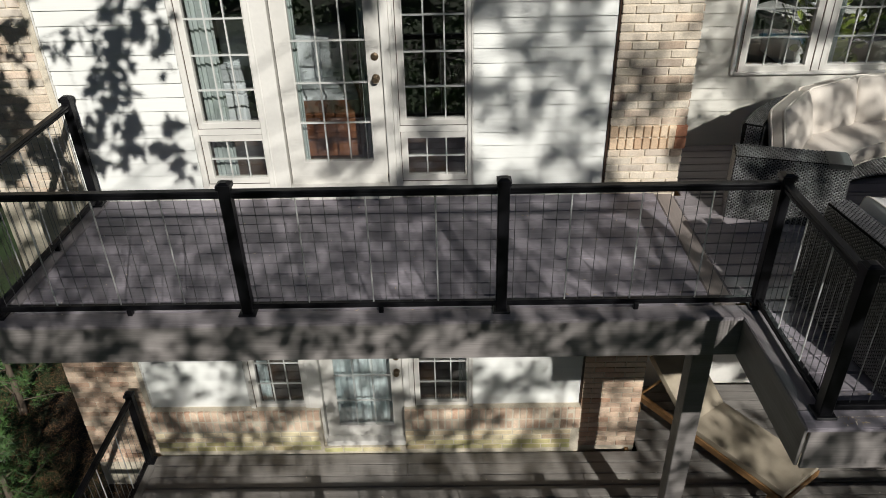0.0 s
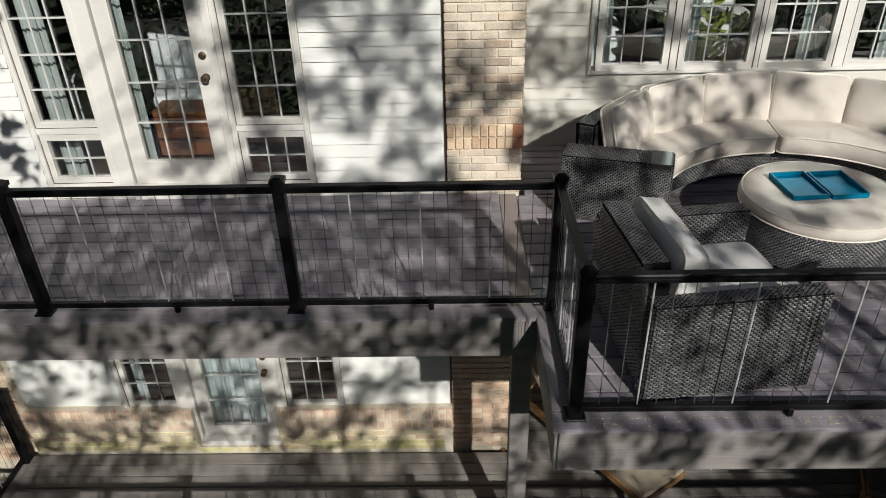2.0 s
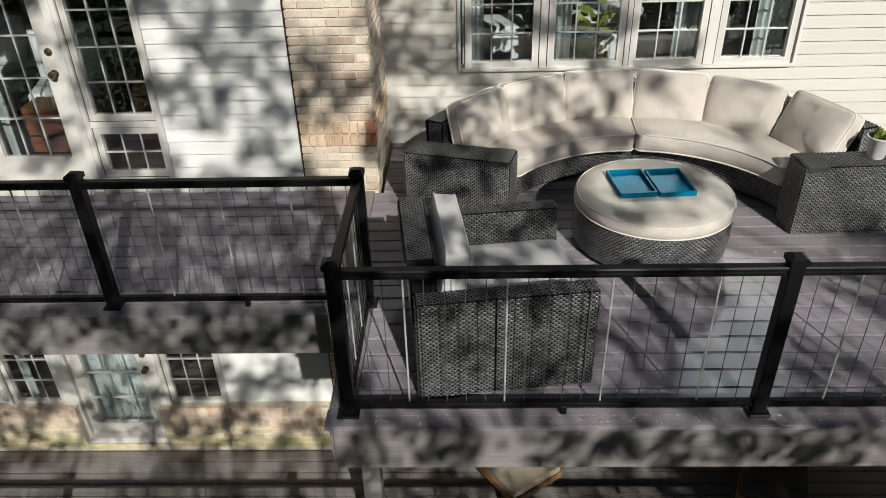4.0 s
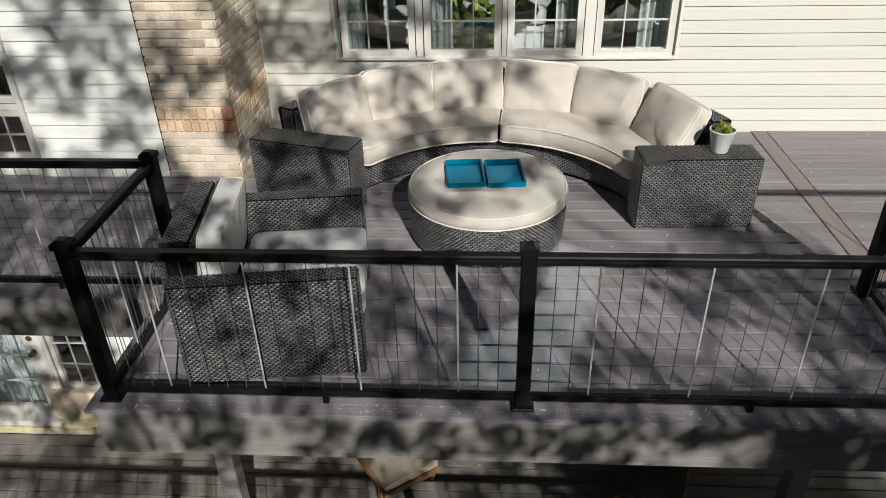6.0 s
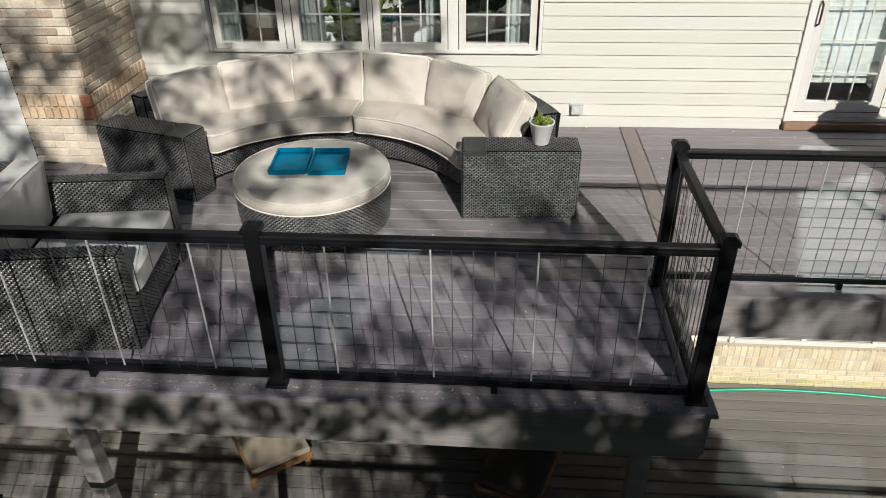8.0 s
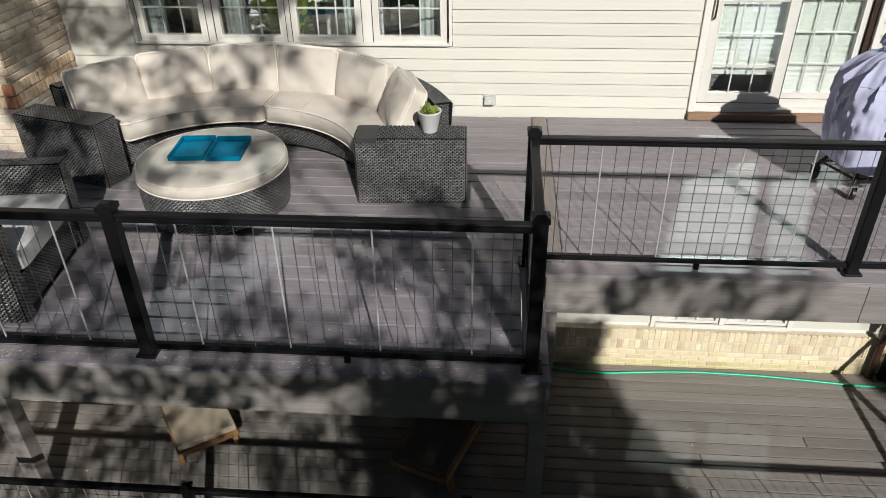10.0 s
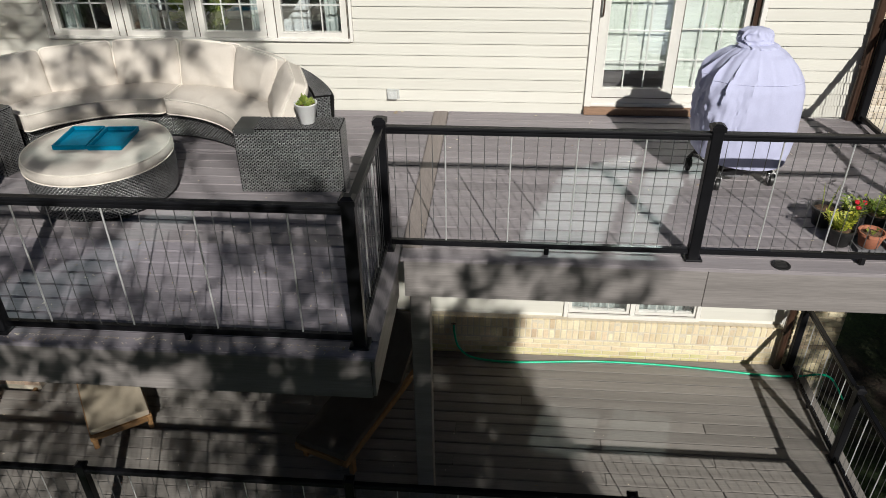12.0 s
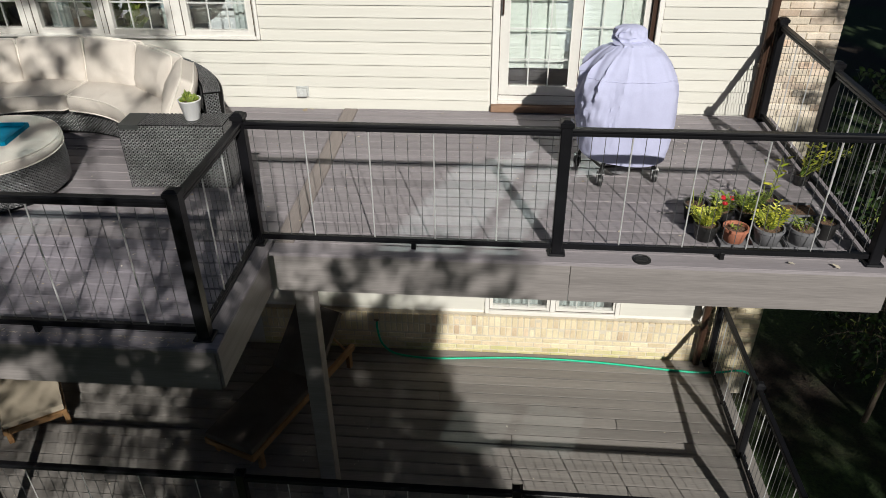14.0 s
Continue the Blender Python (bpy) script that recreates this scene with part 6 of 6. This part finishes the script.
def side_up(parent, spans, z0, z1, y, pitch=EXPO):
    z = z0
    while z < z1 - 0.02:
        for s in spans:
            if len(s) == 2 or not s[2] < z + 0.05 < s[3]:
                part("siding_board", siding_mesh(s[1] - s[0], M_SIDING_W if parent is wall_l else M_SIDING), None, parent, "", False, Matrix.Translation((s[0], y, z)))
        z += pitch


Z0 = 3.335 - 3 * EXPO + 0.0
side_up(wall_l, [(-3.07, -2.055), (0.24, 1.325)], Z0, TOP, WALL_L)
side_up(wall_l, [(-2.053, 0.238)], 5.25, TOP, WALL_L)
side_up(wall_r, [(1.965, 2.60), (5.65, 7.862)], 2.987, TOP, WALL_R, 0.1134)
side_up(wall_r, [(9.415, 10.33)], 3.0085, TOP, WALL_R, 0.1125)
side_up(wall_r, [(2.602, 5.648)], 2.987, 3.66, WALL_R, 0.1134)
side_up(wall_r, [(2.602, 5.648)], 5.47, TOP, WALL_R)
side_up(wall_r, [(7.864, 9.413)], 5.19, TOP, WALL_R)
side_up(wall_l, [(-3.07, -2.055), (0.24, 1.325)], 0.60, 2.68, WALL_L)
side_up(wall_r, [(1.965, 7.86), (9.42, 10.33)], 0.55, 2.68, WALL_R)
part("corner_board", boxes((-3.085, WALL_L - 0.022, 0.58, -3.072, WALL_L - 0.001, 2.7), (-3.085, WALL_L - 0.022, 3.0, -3.072, WALL_L - 0.001, TOP)), M_TRIM, wall_l)

# channel drawn dark brown, so the shade of the corner recess is painted in
part("corner_channel", boxes((1.327, WALL_L - 0.030, 0.60, 1.350, WALL_L + 0.0, 2.7), (1.327, WALL_L - 0.030, 3.003, 1.350, WALL_L + 0.0, TOP)), M_BROWN, wall_l, "dark corner channel with the recess's shade in its colour")
# ---- brickwork ----
BW, BH, J = 0.193, 0.057, 0.0105
COURSE = BH + J


def brick_mesh(w, h, d, mat, name):
    bm = boxes((-w / 2, 0, -h / 2, w / 2, d, h / 2))
    bmesh.ops.bevel(bm, geom=list(bm.edges), offset=0.0045, segments=1, affect="EDGES")
    return data_of(name, bm, mat)


BRICK = brick_mesh(BW, BH, 0.03, M_BRICK, "brick")
BRICK_H = brick_mesh(BW / 2 - 0.005, BH, 0.03, M_BRICK, "brick")
BRICK_B = brick_mesh(BW, BH, 0.03, M_BRICK_BASE, "brick")
BRICK_BH = brick_mesh(BW / 2 - 0.005, BH, 0.03, M_BRICK_BASE, "brick")
SOLDIER = brick_mesh(BH, 0.125, 0.03, M_BRICK_BASE, "brick")
SOLDIER_PINK = brick_mesh(BH, 0.125, 0.03, M_BRICK_PINK, "brick")
BRICK_P = brick_mesh(BW, BH, 0.03, M_BRICK_PINK, "brick")
BRICK_PH = brick_mesh(BW / 2 - 0.005, BH, 0.03, M_BRICK_PINK, "brick")
BRICK_M = brick_mesh(BW, BH, 0.03, M_BRICK_MOSS, "brick")
BRICK_MH = brick_mesh(BW / 2 - 0.005, BH, 0.03, M_BRICK_MOSS, "brick")
SOLDIER_UP = brick_mesh(BH, 0.094, 0.045, M_BRICK_BAND, "brick")
SOLDIER_RED = brick_mesh(BH * 1.6, 0.094, 0.045, M_BRICK_RED, "brick")


def lay(parent, origin, turn, width, z0, z1, full, half, jitter=0.002):
    """Running bond on a face that starts at origin and runs width along the turned x."""
    base = Matrix.Translation((origin[0], origin[1], 0)) @ pose(0, 0, 0, 0, 0, turn)
    z, row = z0 + BH / 2 + 0.004, 0
    while z < z1 - BH / 2:
        x = 0.0
        xs = []
        if row % 2:
            x = (BW + J) / 2
            xs.append(((BW / 2 - 0.005) / 2 + 0.001, half))
        while x + BW <= width + 0.004:
            xs.append((x + BW / 2, full))
            x += BW + J
        if width - x > BW / 2 - 0.012:
            xs.append((x + (BW / 2 - 0.005) / 2, half))
        for xx, me in xs:
            part("brick", me, None, parent, "", False, base @ Matrix.Translation((xx, -0.012 + random.uniform(-jitter, jitter), z + random.uniform(-0.0012, 0.0012))))
        z += COURSE
        row += 1
    return z


random.seed(4)
col = structure("brick_column", "buff tumbled brick column with a soldier band, beside the siding", "wall")
part("core", boxes((1.352, 5.462, GROUND - 0.2, 1.943, 6.49, TOP)), M_MORTAR, col)
lay(col, (1.342, 5.462), 0, 0.603, 3.0, 3.40, BRICK, BRICK_H)
lay(col, (1.342, 5.462), 0, 0.603, 3.615, 4.80, BRICK, BRICK_H)
lay(col, (1.943, 5.462), 90, 1.02, 3.0, 3.40, BRICK, BRICK_H)
lay(col, (1.943, 5.462), 90, 1.02, 3.615, 4.60, BRICK, BRICK_H)
lay(col, (1.342, 5.462), 0, 0.603, 0.0, 1.6, BRICK_P, BRICK_PH)
for z in (3.455, 3.56):
    for k in range(9):
        x = 1.342 + 0.034 + k * 0.0672
        red = k == 8
        part("brick", SOLDIER_RED if red else SOLDIER_UP, None, col, "", False, Matrix.Translation((x + (0.006 if red else 0), 5.462 - 0.020, z)))
    for k in range(15):
        part("brick", SOLDIER_UP, None, col, "", False, Matrix.Translation((1.943 + 0.020, 5.50 + k * 0.0672, z)) @ pose(0, 0, 0, 0, 0, 90))

left = structure("brick_corner_west", "buff brick corner of the house", "wall")
part("core", boxes((-3.845, 5.482, GROUND - 0.2, -3.091, 5.499, TOP), (-3.845, 5.4995, GROUND - 0.2, -3.81, 5.66, TOP)), M_MORTAR, left)
lay(left, (-3.845, 5.482), 0, 0.75, -0.2, 1.3, BRICK_P, BRICK_PH)
lay(left, (-3.845, 5.482), 0, 0.75, 3.0, 4.8, BRICK, BRICK_H)
right = structure("brick_corner_east", "buff brick corner of the house", "wall")
part("core", boxes((10.40, 6.482, GROUND - 0.2, 11.00, 6.499, TOP), (10.921, 6.4995, GROUND - 0.2, 11.00, 6.66, TOP)), M_MORTAR, right)
lay(right, (10.40, 6.482), 0, 0.60, 3.0, 4.6, BRICK, BRICK_H)
lay(right, (10.40, 6.482), 0, 0.60, -0.3, 1.2, BRICK_B, BRICK_BH)


def brick_base(name, x0, x1, y, top, soldier, gaps=()):
    w = structure(name, "buff brick base course, mossy near the deck", "wall")
    spans = []
    x = x0
    for a, b in gaps:
        spans.append((x, a))
        x = b
    spans.append((x, x1))
    for a, b in spans:
        bm = bmesh.new()
        box(bm, a, y - 0.001, GROUND - 0.1, b, y + 0.099, top - 0.012)
        part("core", bm, M_MORTAR, w)
        n = int((b - a) / (BH + J))
        s = (b - a) / n
        for z in (top - 0.065, top - 0.203):
            for k in range(n):
                part("brick", soldier, None, w, "", False, Matrix.Translation((a + (k + 0.5) * s, y - 0.004 + random.uniform(-0.003, 0.003), z)) @ pose(0, 0, 0, random.uniform(-2, 0), 0, 0))
        low = top - 0.275 - 4 * COURSE - 0.008
        lay(w, (a, y + 0.006), 0, b - a, low, low + 2 * COURSE + 0.012, BRICK_M, BRICK_MH)
        lay(w, (a, y + 0.006), 0, b - a, low + 2 * COURSE, top - 0.268, BRICK_B, BRICK_BH)
    for a, b in gaps:
        part("core", boxes((a, y - 0.001, GROUND - 0.1, b, y + 0.099, 0.072)), M_MORTAR, w)
        lay(w, (a, y + 0.006), 0, b - a, 0.002, 0.076, BRICK_M, BRICK_MH)
    return w


brick_base("brick_base_west", -3.09, 1.34, 5.40, 0.585, SOLDIER_PINK, ((-1.335, -0.47),))
brick_base("brick_base_east", 5.2, 10.36, 6.40, 0.51, SOLDIER)

# ---- deck boards ----
BOARD = {}


def board_mesh(length, width, mat):
    key = (round(length, 3), width, mat.name)
    if key not in BOARD:
        bm = boxes((0, -width / 2, -0.025, key[0], width / 2, 0))
        bmesh.ops.bevel(bm, geom=[e for e in bm.edges if min(v.co.z for v in e.verts) > -0.001], offset=0.0055, segments=2, affect="EDGES")
        BOARD[key] = data_of("deck_board", bm, mat)
    return BOARD[key]


def board(parent, x, y, z, length, turn=0, width=0.1395, mat=None):
    part("deck_board", board_mesh(length, width, mat or (M_BOARD_LOW if parent is deck_low else M_BOARD)), None, parent, "", False, Matrix.Translation((x, y, z + random.uniform(-0.0008, 0.0008))) @ pose(0, 0, 0, 0, 0, turn))


def boards(parent, x0, x1, y0, y1, z, pitch=0.1475, mat=None):
    y = y0 + 0.004
    while y + 0.025 < y1:
        w = round(min(0.1395, y1 - y), 4)
        board(parent, x0, y + w / 2, z, x1 - x0, 0, w, mat)
        y += pitch


random.seed(5)
# border boards along the edges, breakers between the bays
board(deck_up, -3.03, 3.762, DECK, 4.98)
board(deck_up, 1.915, 2.787, DECK, 4.495, mat=M_BOARD_SHADE_TINT)
board(deck_up, 6.415, 3.822, DECK, 4.155)
board(deck_up, 1.99, 2.861, DECK, 0.97, 90)
board(deck_up, 6.338, 2.861, DECK, 1.03, 90)
board(deck_up, -2.96, 3.837, DECK, 1.635, 90)
board(deck_up, 10.50, 3.897, DECK, 2.57, 90)
board(deck_up, 1.845, 3.837, DECK, 1.603, 90, mat=M_BOARD_BROWN)
board(deck_up, 6.477, 3.897, DECK, 2.575, 90, mat=M_BOARD_BROWN)
boards(deck_up, -2.886, 1.771, 3.836, 5.475, DECK, mat=M_BOARD_SHADE_TINT)
boards(deck_up, 2.065, 6.263, 2.861, 3.87, DECK, mat=M_BOARD_SHADE_TINT)
boards(deck_up, 1.919, 6.403, 3.876, 5.40, DECK)
boards(deck_up, 1.99, 6.403, 5.42, 6.475, DECK)
boards(deck_up, 6.551, 10.426, 3.896, 6.475, DECK)
board(deck_low, -3.24, 3.53, LOW, 7.0)
board(deck_low, 3.766, 3.53, LOW, 6.86)
board(deck_low, 10.555, 3.605, LOW, 2.78, 90)
board(deck_low, -3.17, 3.605, LOW, 1.76, 90)


def staggered(parent, x0, x1, y0, y1, z, joints, pitch=0.1475):
    """Boards in two lengths, butted at a joint that shifts from row to row."""
    y, row = y0 + 0.004, 0
    while y + 0.025 < y1:
        w = round(min(0.1395, y1 - y), 4)
        j = joints[row % len(joints)]
        board(parent, x0, y + w / 2, z, j - x0 - 0.002, 0, w)
        board(parent, j + 0.002, y + w / 2, z, x1 - j - 0.002, 0, w)
        y += pitch
        row += 1


staggered(deck_low, -3.096, 5.60, 3.604, 5.38, LOW, (1.35, -0.45, 2.6))
staggered(deck_low, 5.604, 10.482, 3.604, 5.38, LOW, (8.2, 6.7, 9.3))
staggered(deck_low, 1.97, 10.482, 5.374, 6.38, LOW, (5.1, 7.4, 4.2))
